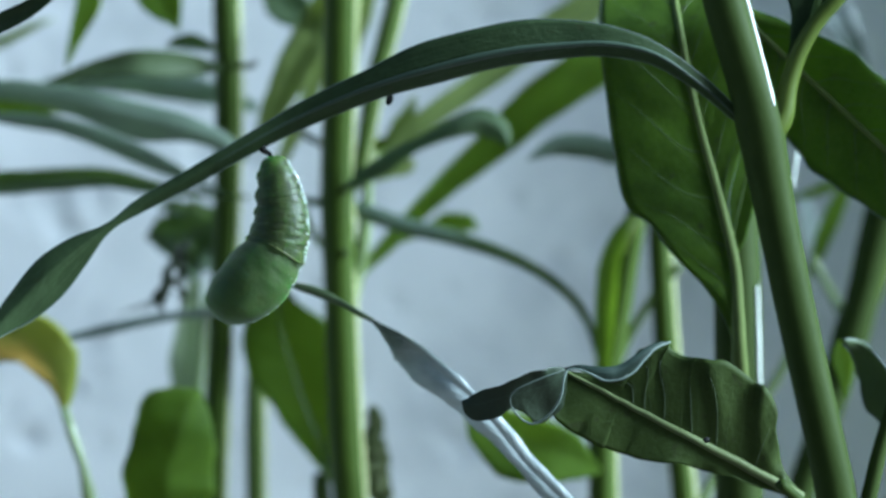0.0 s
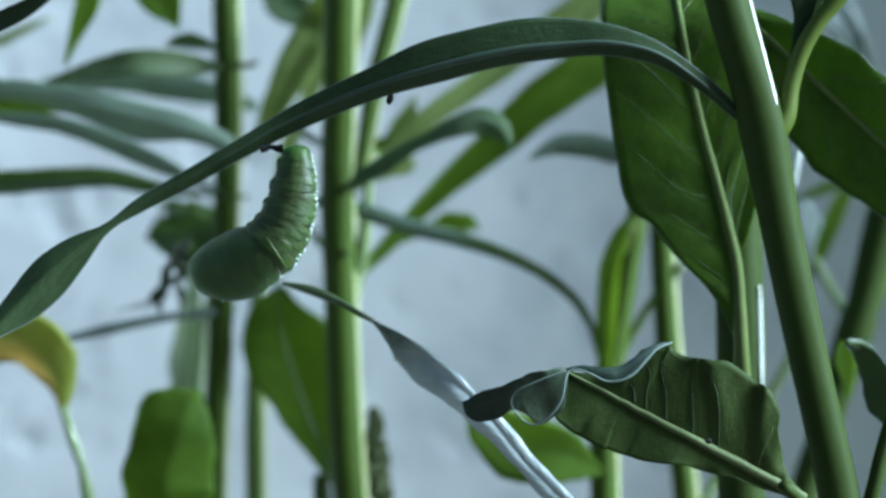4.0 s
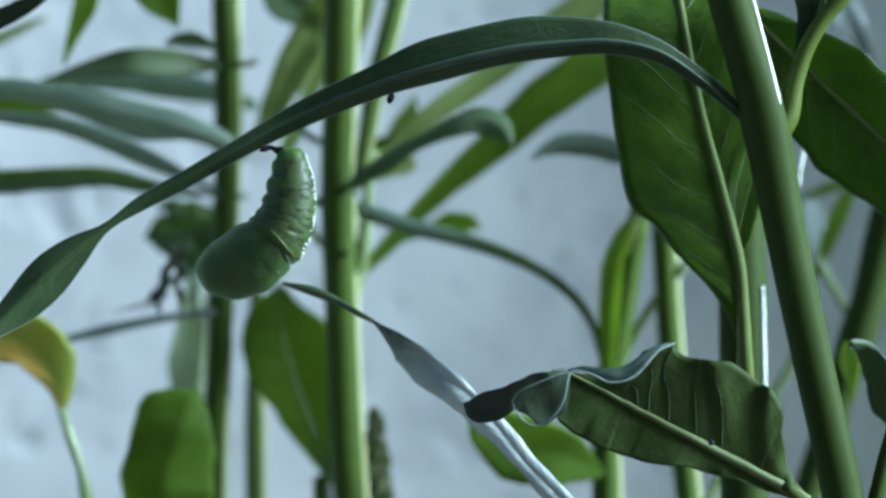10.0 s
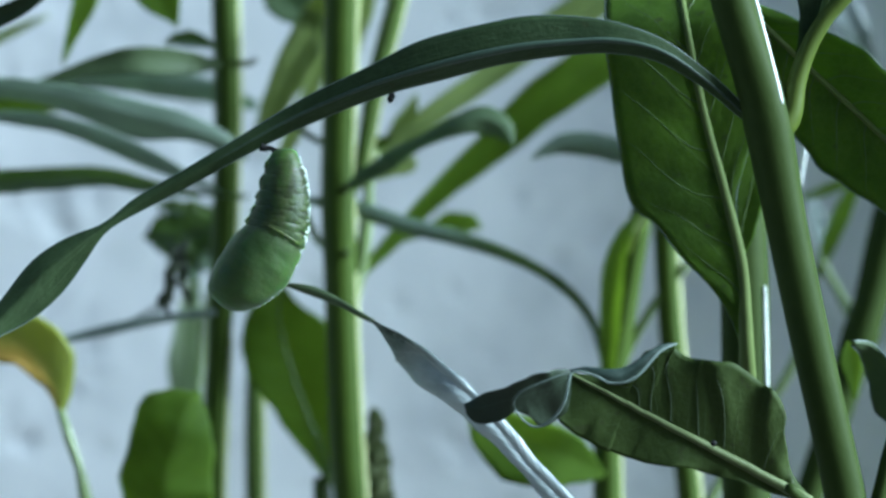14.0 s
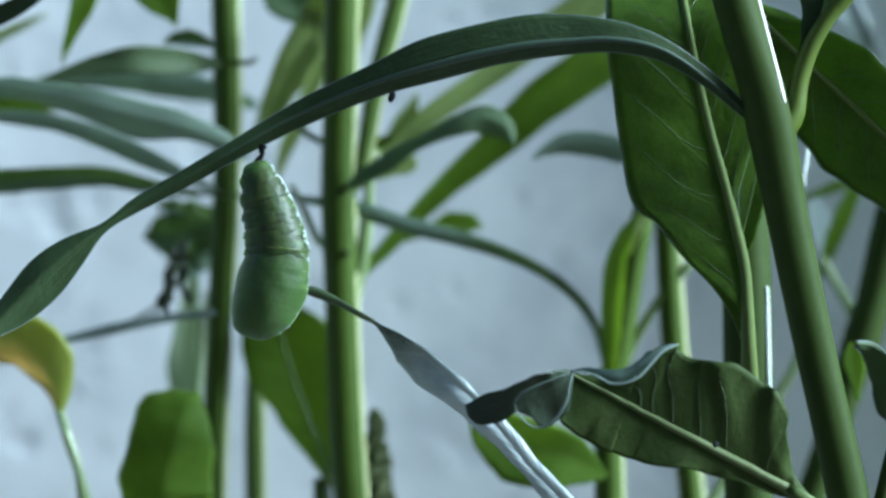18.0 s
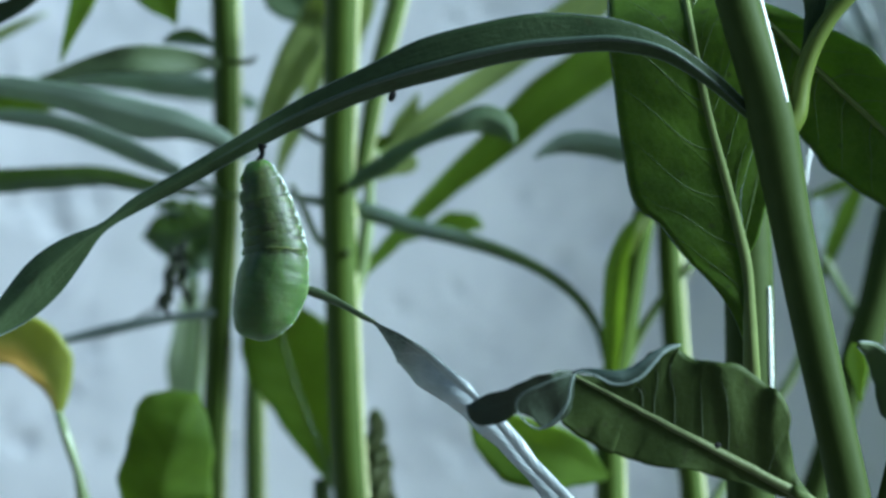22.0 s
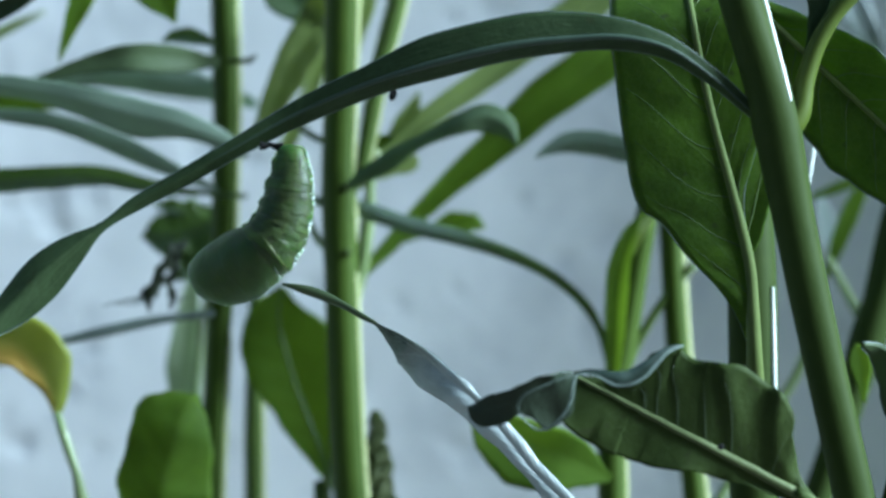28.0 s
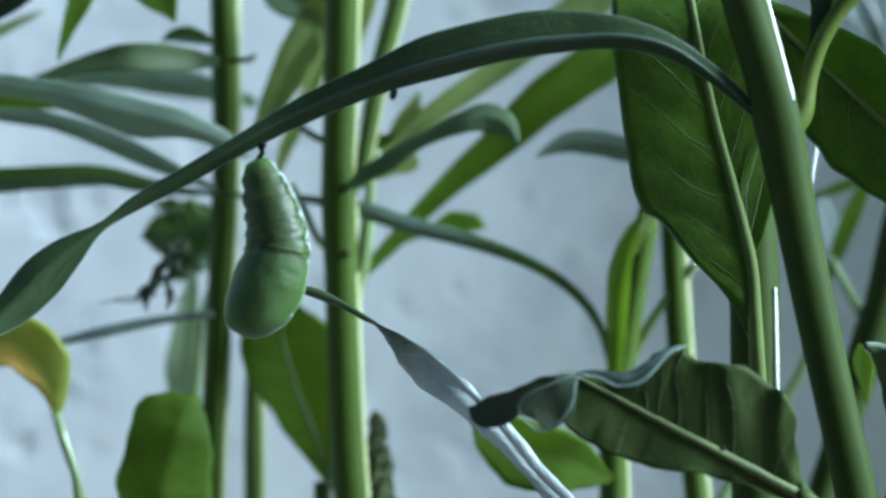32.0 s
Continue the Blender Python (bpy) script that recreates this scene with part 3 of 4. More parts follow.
     LEAF_BIG, roll=(0, 0), fold=2, wave=(0.25, 3), edge=0.004, quilt=(0.3, 9), veins=8, margin=0.06, n=80, half=9, label="broad hanging green leaf lit through, with pale veins")
leaf(back, [(48.3, 16, 295.7, 0.2, 0.2), (49.8, 16, 301.1, 2.3, 2.1), (51.2, 16, 306.8, 3.2, 2.5), (52.5, 16, 312.5, 3.2, 2.5), (54, 16, 318.3, 1.5, 1.1), (55, 16, 321.6, 0.1, 0.1)], LEAF_BIG, fold=8, rib=(0.18, 0.1))

mid = plant(GREEN, (-15, 66, 0))
mid_stem = [(-14.75, 66, -6, 3.31), (-16.35, 66, 220.7, 3.10), (-17.25, 66, 253.9, 3.10), (-17.85, 66, 262.5, 3.10), (-18.75, 66, 283.4, 2.99), (-19.25, 66, 299.1, 3.10), (-19.55, 66, 310.6, 3.21), (-19.65, 66, 314.7, 2.99), (-19.35, 66, 325.2, 2.99), (-18.95, 66, 346.1, 3.10), (-18.65, 66, 356.5, 2.99), (-18.35, 66, 369.1, 2.68)]
tube("stem", mid, mid_stem, STEM_BACK, n=70, ring=20)
# pale lines paint the lit rim between the stem's joints
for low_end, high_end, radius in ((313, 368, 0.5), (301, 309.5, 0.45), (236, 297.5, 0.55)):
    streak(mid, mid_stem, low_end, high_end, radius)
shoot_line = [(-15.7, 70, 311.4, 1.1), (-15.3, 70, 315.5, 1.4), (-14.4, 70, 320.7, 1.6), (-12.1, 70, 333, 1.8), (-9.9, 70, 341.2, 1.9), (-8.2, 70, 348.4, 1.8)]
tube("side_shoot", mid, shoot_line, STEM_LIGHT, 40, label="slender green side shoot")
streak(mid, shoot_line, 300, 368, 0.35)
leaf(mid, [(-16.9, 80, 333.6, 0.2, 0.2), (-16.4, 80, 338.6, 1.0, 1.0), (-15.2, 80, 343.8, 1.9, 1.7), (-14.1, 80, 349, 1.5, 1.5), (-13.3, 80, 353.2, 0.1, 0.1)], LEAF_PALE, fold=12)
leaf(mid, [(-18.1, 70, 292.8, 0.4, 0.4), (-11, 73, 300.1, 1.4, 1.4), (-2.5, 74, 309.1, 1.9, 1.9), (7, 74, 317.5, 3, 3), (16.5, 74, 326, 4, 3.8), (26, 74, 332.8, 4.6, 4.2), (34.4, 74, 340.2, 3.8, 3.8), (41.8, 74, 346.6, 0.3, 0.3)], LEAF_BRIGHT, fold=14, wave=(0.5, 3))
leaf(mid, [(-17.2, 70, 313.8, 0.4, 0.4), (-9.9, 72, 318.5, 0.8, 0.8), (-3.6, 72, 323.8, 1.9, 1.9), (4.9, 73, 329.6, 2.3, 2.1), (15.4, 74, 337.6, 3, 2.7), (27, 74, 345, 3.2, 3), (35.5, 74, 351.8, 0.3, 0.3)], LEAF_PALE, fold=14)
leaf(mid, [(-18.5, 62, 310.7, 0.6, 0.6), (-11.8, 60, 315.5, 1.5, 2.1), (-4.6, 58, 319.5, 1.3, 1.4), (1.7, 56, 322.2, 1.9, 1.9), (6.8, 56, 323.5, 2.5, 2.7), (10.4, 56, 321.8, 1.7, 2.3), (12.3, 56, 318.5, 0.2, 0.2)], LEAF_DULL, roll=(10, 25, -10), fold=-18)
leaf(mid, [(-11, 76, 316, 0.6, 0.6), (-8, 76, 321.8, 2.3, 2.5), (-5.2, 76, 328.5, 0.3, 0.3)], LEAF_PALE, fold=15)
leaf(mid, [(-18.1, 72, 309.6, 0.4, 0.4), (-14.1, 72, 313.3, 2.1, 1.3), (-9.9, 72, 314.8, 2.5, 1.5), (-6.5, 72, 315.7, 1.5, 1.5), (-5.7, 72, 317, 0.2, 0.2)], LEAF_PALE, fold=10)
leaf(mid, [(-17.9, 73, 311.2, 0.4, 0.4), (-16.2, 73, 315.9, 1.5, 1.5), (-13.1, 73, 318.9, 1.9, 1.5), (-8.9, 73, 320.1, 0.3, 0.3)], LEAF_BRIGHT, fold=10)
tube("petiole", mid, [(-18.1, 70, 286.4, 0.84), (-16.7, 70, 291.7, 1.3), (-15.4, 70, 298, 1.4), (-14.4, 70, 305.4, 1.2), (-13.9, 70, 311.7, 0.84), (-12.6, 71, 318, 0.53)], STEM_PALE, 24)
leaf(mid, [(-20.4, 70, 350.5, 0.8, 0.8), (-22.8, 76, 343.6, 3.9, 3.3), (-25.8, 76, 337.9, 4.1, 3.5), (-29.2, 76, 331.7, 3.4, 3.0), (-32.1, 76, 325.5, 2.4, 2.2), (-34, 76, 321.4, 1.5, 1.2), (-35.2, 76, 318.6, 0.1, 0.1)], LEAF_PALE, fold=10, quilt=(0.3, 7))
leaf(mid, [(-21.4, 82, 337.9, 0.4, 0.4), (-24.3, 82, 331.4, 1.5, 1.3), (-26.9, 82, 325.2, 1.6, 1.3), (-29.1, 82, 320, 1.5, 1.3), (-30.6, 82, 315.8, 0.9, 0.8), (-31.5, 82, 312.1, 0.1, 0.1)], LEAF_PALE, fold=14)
leaf(mid, [(-19.5, 78, 340.4, 0.5, 0.5), (-24.8, 78, 343.1, 2.5, 2.5), (-30.1, 78, 346.8, 3.7, 3.7), (-33.3, 78, 353.2, 0.3, 0.3)], LEAF_DULL, fold=10)
leaf(mid, [(-20.8, 70, 256.8, 0.2, 0.2), (-22.4, 74, 261.9, 2.7, 3.3), (-24.4, 76, 267, 4.4, 5.6), (-26.4, 76, 272.2, 5.8, 7.3), (-28.4, 76, 277.9, 7.5, 8.7), (-30.1, 76, 284.1, 7.9, 8.5), (-30.7, 76, 288.9, 5.0, 5.4), (-30, 76, 293.4, 0.4, 0.4)], LEAF_BRIGHT, fold=10, rib=(0.42, 0.2), quilt=(0.35, 8), n=50, half=7, label="bright green leaf lit through from behind")
tube("petiole", mid, [(-28.3, 72, 311.7, 0.53), (-26.2, 70, 308, 0.63), (-23.3, 68, 301.7, 0.73), (-20.3, 66, 299.1, 0.73)], STEM_PALE, 16)
leaf(mid, [(-8.9, 76, 301.2, 0.4, 0.4), (-4.1, 78, 303.1, 0.8, 0.8), (0.6, 79, 304.8, 1.9, 1.7), (4.4, 79, 304.8, 1.7, 1.7), (6.8, 79, 303.9, 0.2, 0.2)], LEAF_BRIGHT, wave=(0.5, 3), edge=0.08)
tube("petiole", mid, [(-20.3, 68, 318.8, 0.63), (-23.5, 69, 320, 0.63), (-26.2, 70, 321.7, 0.53), (-27.8, 71, 323, 0.32)], STEM_BACK, 14)
tube("petiole", mid, [(-20.3, 68, 241.4, 1.7), (-22.3, 71, 251.7, 1.7), (-22.8, 73, 257.9, 1.5)], STEM_BACK, 16)

for rows in ([(-18.8, 61, 310.7, 0.73), (-17.9, 62, 311.1, 0.83), (-17, 66, 311.5, 0.52)], [(-18.6, 61, 299.3, 0.52), (-17.8, 62, 299.5, 0.73), (-16.9, 66, 299.7, 0.42)]):
    tube("leaf_scar", mid, rows, STEM, 10, label="dark leaf scar at a stem joint")

west = plant(GREEN, (-44.1, 71, 0))
west_stem = [(-43.99, 77, -6, 2.66), (-43.68, 77, 219.6, 2.44), (-43.18, 77, 253.2, 2.44), (-42.37, 77, 272.6, 2.32), (-41.57, 77, 287.4, 2.32), (-40.96, 77, 299.1, 2.44), (-40.36, 77, 314.9, 2.44), (-40.26, 77, 330.8, 2.55), (-40.66, 77, 346.8, 2.55), (-40.66, 77, 367.9, 2.32)]
tube("stem", west, west_stem, STEM_BACK, n=70, ring=20)
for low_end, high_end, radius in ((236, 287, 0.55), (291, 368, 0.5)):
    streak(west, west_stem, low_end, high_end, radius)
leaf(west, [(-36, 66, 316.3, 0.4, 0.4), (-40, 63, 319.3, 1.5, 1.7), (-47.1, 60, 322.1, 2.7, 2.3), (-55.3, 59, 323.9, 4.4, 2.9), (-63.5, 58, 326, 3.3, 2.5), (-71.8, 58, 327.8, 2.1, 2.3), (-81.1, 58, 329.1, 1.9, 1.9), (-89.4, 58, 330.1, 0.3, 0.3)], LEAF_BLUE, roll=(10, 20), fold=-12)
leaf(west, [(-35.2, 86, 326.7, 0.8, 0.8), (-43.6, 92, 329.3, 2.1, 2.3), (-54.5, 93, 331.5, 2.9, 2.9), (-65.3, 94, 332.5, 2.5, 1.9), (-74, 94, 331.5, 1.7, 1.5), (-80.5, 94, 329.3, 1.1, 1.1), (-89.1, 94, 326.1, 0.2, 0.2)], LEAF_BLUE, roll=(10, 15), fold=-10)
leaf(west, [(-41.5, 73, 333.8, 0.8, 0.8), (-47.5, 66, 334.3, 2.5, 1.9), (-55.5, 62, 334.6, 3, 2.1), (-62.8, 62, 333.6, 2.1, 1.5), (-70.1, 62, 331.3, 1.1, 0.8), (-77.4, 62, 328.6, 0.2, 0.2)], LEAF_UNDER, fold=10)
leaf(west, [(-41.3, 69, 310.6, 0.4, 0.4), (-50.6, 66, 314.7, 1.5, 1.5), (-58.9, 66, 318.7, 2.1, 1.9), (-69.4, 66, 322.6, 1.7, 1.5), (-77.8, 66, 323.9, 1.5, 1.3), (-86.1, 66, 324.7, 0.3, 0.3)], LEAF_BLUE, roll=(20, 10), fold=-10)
leaf(west, [(-36.2, 72, 309.6, 0.4, 0.4), (-45.6, 71, 310.3, 0.6, 0.6), (-52.9, 70, 311.2, 1.3, 1.3), (-61.3, 69, 312.9, 1.7, 1.9), (-70.6, 68, 313.1, 2.3, 1.9), (-78, 68, 312.5, 2.5, 2.1), (-86.3, 68, 311.6, 2.1, 2.1), (-92.6, 68, 310.6, 0.3, 0.3)], LEAF_GREEN, roll=(0, 20), fold=-14)
leaf(west, [(-41.9, 70, 336.9, 0.4, 0.4), (-46.1, 70, 338.4, 1.5, 1.5), (-49.3, 70, 338.4, 1.1, 1.1), (-51.4, 70, 337.4, 0.2, 0.2)], LEAF_GREEN, fold=10)
leaf(west, [(-70.8, 82, 325.7, 0.2, 0.2), (-78.3, 82, 326.8, 1.7, 1.7), (-86.8, 82, 327.3, 2.1, 2.1), (-94.3, 82, 327.8, 0.4, 0.4)], LEAF_BRIGHT)
tube("petiole", west, [(-39.9, 71, 334, 0.63), (-37.2, 71, 334, 0.53), (-35.6, 71, 334.2, 0.53), (-34.5, 71, 335.1, 0.21)], STEM_BACK, 12)
leaf(west, [(-49, 91, 269.9, 1.1, 1.1), (-49.4, 91, 276.4, 2.8, 2.8), (-48.8, 91, 282.8, 2.6, 2.6), (-48.1, 91, 289.3, 1.7, 2.2), (-46.8, 91, 300.1, 0.2, 0.2)], LEAF_BLEACHED)
tube("petiole", west, [(-47.1, 89, 265.7, 0.86), (-46.5, 89, 273.2, 0.86), (-45.8, 89, 280.7, 0.75), (-45, 86, 288.3, 0.64), (-43.2, 80, 293.7, 0.53)], STEM_PALE, 24)
tube("petiole", west, [(-41.9, 69, 288.4, 0.6), (-50, 68.5, 287.6, 0.8), (-56, 68, 286.5, 1.0), (-62, 67, 285.2, 1.05), (-68.4, 66, 283.7, 0.8), (-75.5, 64, 281.9, 0.7), (-82.6, 62, 279.3, 0.5)], MARGIN, 30, label="thin grey-green side twig")
leaf(west, [(-41.6, 84, 305.2, 1.0, 1.0), (-45.8, 84, 303.9, 4.4, 5.4), (-49.7, 84, 303.1, 5.4, 4.8), (-53.4, 84, 302.9, 4.0, 2.9), (-56.3, 84, 302.2, 0.2, 0.2)], LEAF_GREEN, fold=-12, wave=(1.2, 3), edge=0.1, n=44, half=7, label="broad ragged green leaf")
leaf(west, [(-42, 82, 302.2, 0.8, 0.8), (-44.7, 82, 300.1, 2.7, 3.1), (-47, 82, 297.8, 3.1, 2.7), (-48.8, 82, 295.5, 1.7, 1.5), (-49.9, 82, 293.9, 0.1, 0.1)], LEAF_GREEN, fold=-14, wave=(1.2, 3), edge=0.12, seed=3, label="small ragged green leaf")
leaf(west, [(-43.3, 86, 307.4, 0.6, 0.6), (-47.5, 85, 307, 1.7, 1.7), (-51.2, 84, 307.8, 1.3, 1.5), (-54.3, 84, 308.4, 0.1, 0.1)], LEAF_GREEN, fold=15, wave=(1.2, 3), edge=0.12, seed=2, label="small ragged green leaf")
leaf(west, [(-42, 86, 304.4, 1.1, 1.1), (-46.2, 85, 301.4, 2.6, 2.4), (-49.1, 84, 298.8, 2.1, 1.9), (-52, 84, 296, 0.1, 0.1)], LEAF_GREEN, fold=15, wave=(1.2, 3), edge=0.12, seed=4, label="small ragged green leaf")

withered = new("withered_leaf")
withered.location = Vector((-47.3, 64, 300.9)) * MM
tagged(withered, "shrivelled blackish leaf remnant with fine strands, hanging by the stem", "dead leaf")
for k, rows in enumerate(([(-46.8, 64, 301.7, 0.4, 0.4), (-48.6, 64, 299.1, 1.3, 1.5), (-48.2, 64, 295.9, 0.9, 0.8), (-49.4, 64, 292.8, 0.1, 0.1)], [(-47.8, 63, 299.6, 0.4, 0.4), (-49.9, 63, 297, 0.8, 0.9), (-51.2, 63, 293.9, 0.8, 0.8), (-50.6, 63, 290.7, 0.1, 0.1)],
                          [(-49.2, 64, 294.9, 0.3, 0.3), (-51.5, 64, 292.3, 0.9, 0.8), (-52.1, 64, 289.7, 0.6, 0.6), (-51.5, 64, 288, 0.1, 0.1)], [(-50.5, 65, 292.8, 0.3, 0.3), (-52.8, 65, 291.8, 0.7, 0.6), (-53.9, 65, 289.7, 0.1, 0.1)], [(-49.3, 63, 293.9, 0.3, 0.3), (-47.8, 63, 291.8, 0.6, 0.6), (-48.1, 63, 288.9, 0.1, 0.1)])):
    leaf(withered, rows, LEAF_DRY, fold=25, wave=(1.2, 3), edge=0.2, seed=k, n=20, half=3)
for rows in ([(-50.5, 64, 292.6, 0.26), (-53.1, 64, 290.7, 0.21), (-56.2, 64, 289.5, 0.17), (-60, 64, 288, 0.083)], [(-51.5, 64, 290.9, 0.21), (-54.4, 64, 289.2, 0.16), (-57.5, 64, 288.8, 0.083)], [(-49.2, 64, 291.8, 0.21), (-46.8, 64, 290.9, 0.16), (-45, 64, 291.8, 0.083)]):
    tube("strand", withered, rows, STEM, 14, ring=6)

far_west = plant(GREEN, (-101.7, 20, 0))
tube("stem", far_west, [(-101.7, 20, -6, 3), (-101.7, 20, 225.4, 2.8), (-102.2, 20, 304, 2.6), (-101.7, 20, 363, 2.4)], STEM_BACK, n=40)
leaf(far_west, [(-100.5, 15, 329.4, 0.6, 0.6), (-85.3, -10, 331.7, 1.5, 1.5), (-72.4, -25, 336.8, 1.7, 1.5), (-67.5, -28, 338.9, 1.5, 1.3), (-62.7, -30, 341.8, 0.7, 0.7), (-58.1, -30, 345, 0.2, 0.2)], LEAF_DARK, fold=10)
leaf(far_west, [(-106.7, 56, 328, 0.5, 0.5), (-92.6, 86, 335.5, 0.6, 0.6), (-84, 86, 339.2, 1, 1), (-78.7, 86, 341.7, 0.8, 0.8), (-73.9, 86, 343.8, 0.1, 0.1)], LEAF_PALE)
leaf(far_west, [(-98.1, 30, 368.9, 0.6, 0.6), (-75.2, 61, 364.5, 1.5, 1.5), (-66.1, 64, 352.2, 2.3, 2.1), (-65.3, 64, 346, 2.5, 2.3), (-67.1, 64, 340.8, 1.5, 1.5), (-68.8, 64, 336.1, 0.7, 0.7), (-69.6, 64, 333.3, 0.1, 0.1)], LEAF_BRIGHT, fold=10)
leaf(far_west, [(-56, 56, 368.7, 0.6, 0.6), (-55.7, 66, 358.4, 3.1, 3.1), (-54, 66, 351.3, 4.3, 4.1), (-52.6, 66, 346.7, 4.1, 3.7), (-51.1, 66, 344.1, 3.3, 2.5), (-49.8, 66, 342.1, 1.6, 1.0), (-48.8, 66, 340.4, 0.1, 0.1)], LEAF_BRIGHT, fold=10)

yellow = plant("young milkweed with a yellowing leaf", (-62.3, 56, 0))
tube("stem", yellow, [(-62.3, 56, -6, 1.7), (-62.8, 56, 221.7, 1.2), (-64.2, 56, 252.6, 1), (-64.8, 56, 255.5, 1.4), (-65.6, 56, 259.9, 0.83), (-67.7, 56, 266.1, 0.93), (-69.3, 56, 271.2, 0.72)], STEM_PALE, 50)
leaf(yellow, [(-69.2, 56, 270.6, 0.5, 0.7), (-69.9, 56, 274.3, 1.4, 3.1), (-72, 56, 278.4, 2.7, 6), (-75.2, 56, 282, 3.5, 6.4), (-79.9, 56, 284.1, 4.5, 3.9), (-85, 56, 284.6, 3.1, 2.1), (-90.2, 56, 283.6, 0.2, 0.2)], LEAF_YELLOW, fold=8, wave=(0.8, 2), label="yellowing drooping leaf, green along one half")

low = plant("slender milkweed with a rounded drooping leaf", (-35.1, 76, 0))
low_stem = [(-35.3, 84, -6, 2.09), (-35.4, 84, 218.8, 1.87), (-35.5, 84, 252.8, 1.87), (-35.6, 84, 268, 1.87), (-35.6, 84, 269.6, 1.76), (-35.3, 84, 283, 1.65), (-35.1, 86, 295.8, 1.21)]
tube("stem", low, low_stem, STEM_LIGHT, n=50)
streak(low, low_stem, 236, 284, 0.45)
leaf(low, [(-45.9, 72, 234.2, 0.6, 0.6), (-50.4, 58, 249.5, 6.1, 6.1), (-50.5, 54, 255.8, 8.1, 8.7), (-49.6, 54, 260.9, 8.3, 8.2), (-47.7, 54, 267.4, 8.7, 6.2), (-46.6, 55, 270.6, 8.1, 5.0), (-45.7, 56, 272.5, 6.7, 3.7), (-45.2, 57, 273.5, 4.6, 2.6), (-44.9, 58, 273.9, 2.4, 1.4), (-44.9, 59, 274.2, 0.3, 0.3)], LEAF_BRIGHT, fold=-18, quilt=(0.3, 7), n=70, half=8, label="rounded green leaf bending over at its top")

slim = plant(GREEN, (29.8, 64, 0))
slim_stem = [(29.9, 64, -6, 3.02), (29.5, 64, 220.9, 2.91), (29.5, 64, 254, 2.69), (29.5, 64, 273, 2.46), (31.5, 64, 283.4, 2.35), (33.6, 64, 295.9, 2.24), (35.6, 64, 306.4, 2.02), (37.2, 64, 312.6, 1.46), (38.3, 64, 318.9, 0.58)]
tube("stem", slim, slim_stem, STEM_BACK, n=60)
streak(slim, slim_stem, 236, 270, 0.4)
leaf(slim, [(29.3, 60, 277, 1.0, 1.2), (29.8, 60, 283.9, 1.7, 1.6), (30.2, 60, 291, 2.2, 1.8), (31, 60, 297.6, 2.2, 1.6), (32.6, 60, 302.7, 1.4, 1.0), (34.8, 60, 306.4, 0.2, 0.2)], LEAF_BRIGHT, roll=(10, 10), fold=16)
leaf(slim, [(33, 61, 299.1, 0.3, 0.3), (33.8, 60, 302.7, 0.6, 1), (35.7, 60, 305.5, 0.6, 1), (37.5, 60, 307.2, 0.2, 0.2)], LEAF_PALE, fold=10)
tube("petiole", slim, [(31.4, 65, 277.1, 0.84), (33.9, 66, 282.9, 0.94), (37.2, 66, 288.6, 0.84), (39.8, 66, 292.3, 0.84), (44.5, 66, 297.5, 0.73)], STEM_LIGHT, 20)
leaf(slim, [(29.1, 68, 279.1, 0.6, 0.6), (27.1, 70, 286.4, 0.8, 0.8), (22.6, 68, 292.2, 1, 0.9), (15.3, 66, 297.2, 1.1, 1), (5.9, 66, 300.9, 1.4, 1.3), (-6.7, 66, 304.3, 1.6, 1.5), (-15, 66, 307, 1.7, 1.5), (-23.5, 68, 308.7, 0.8, 0.8), (-31.9, 70, 310.1, 0.2, 0.2)], LEAF_ARC, roll=(10, 5), fold=-10, n=60)
leaf(slim, [(28.8, 60, 259.1, 0.6, 0.6), (21.3, 56, 262.8, 6, 4.6), (14, 56, 265.5, 7.7, 4.6), (7.8, 56, 268.6, 5, 3.1), (3.9, 56, 271, 0.2, 0.2)], LEAF_BRIGHT, fold=10)

twin = plant(GREEN, (47.7, 67, 0))
twin_stem = [(47.7, 67, -6, 2.5), (46.1, 67, 220.6, 2.3), (44.6, 67, 253.9, 2.2), (43, 67, 266.6, 2.2), (41.2, 67, 283.4, 2.2), (40, 67, 304.3, 2.1), (39.1, 67, 320, 2), (38.3, 67, 356.6, 1.8)]
tube("stem", twin, twin_stem, STEM_BACK, n=60)
for low_end, high_end, radius in ((236, 309, 0.5), (311, 345, 0.45)):
    streak(twin, twin_stem, low_end, high_end, radius)
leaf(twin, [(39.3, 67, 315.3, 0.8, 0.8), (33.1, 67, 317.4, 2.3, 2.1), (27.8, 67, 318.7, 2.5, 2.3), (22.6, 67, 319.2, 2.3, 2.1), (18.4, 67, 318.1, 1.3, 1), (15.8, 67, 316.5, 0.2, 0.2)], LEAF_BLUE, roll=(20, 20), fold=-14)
tube("petiole", twin, [(45.3, 70, 245.5, 1.1), (49.1, 72, 254.8, 0.95), (57.5, 72, 268.5, 0.95), (62.8, 72, 276.9, 0.95), (65.9, 72, 284.3, 0.84)], STEM_PALE, 24)

east = plant(GREEN, (75.4, 72, 0))
# the darker stem skin here paints the shadow over this stem
tube("stem", east, [(67, 72, -6, 3.2), (65.4, 72, 220.1, 2.9), (66.5, 72, 253.6, 2.8), (69.3, 72, 262.2, 2.8), (73.3, 72, 274.8, 2.9), (75.9, 72, 283.3, 3.6), (77.7, 72, 289, 3.2), (81.3, 72, 304.3, 3.4), (85.9, 72, 320.1, 3.4), (94.4, 72, 357, 2.9)], STEM, n=70)
tube("petiole", east, [(76.3, 76, 281.1, 1.9), (80.2, 78, 291.6, 2.3), (85.2, 80, 304.4, 2.3), (91.3, 82, 317.2, 1.9)], STEM_MID, 24)
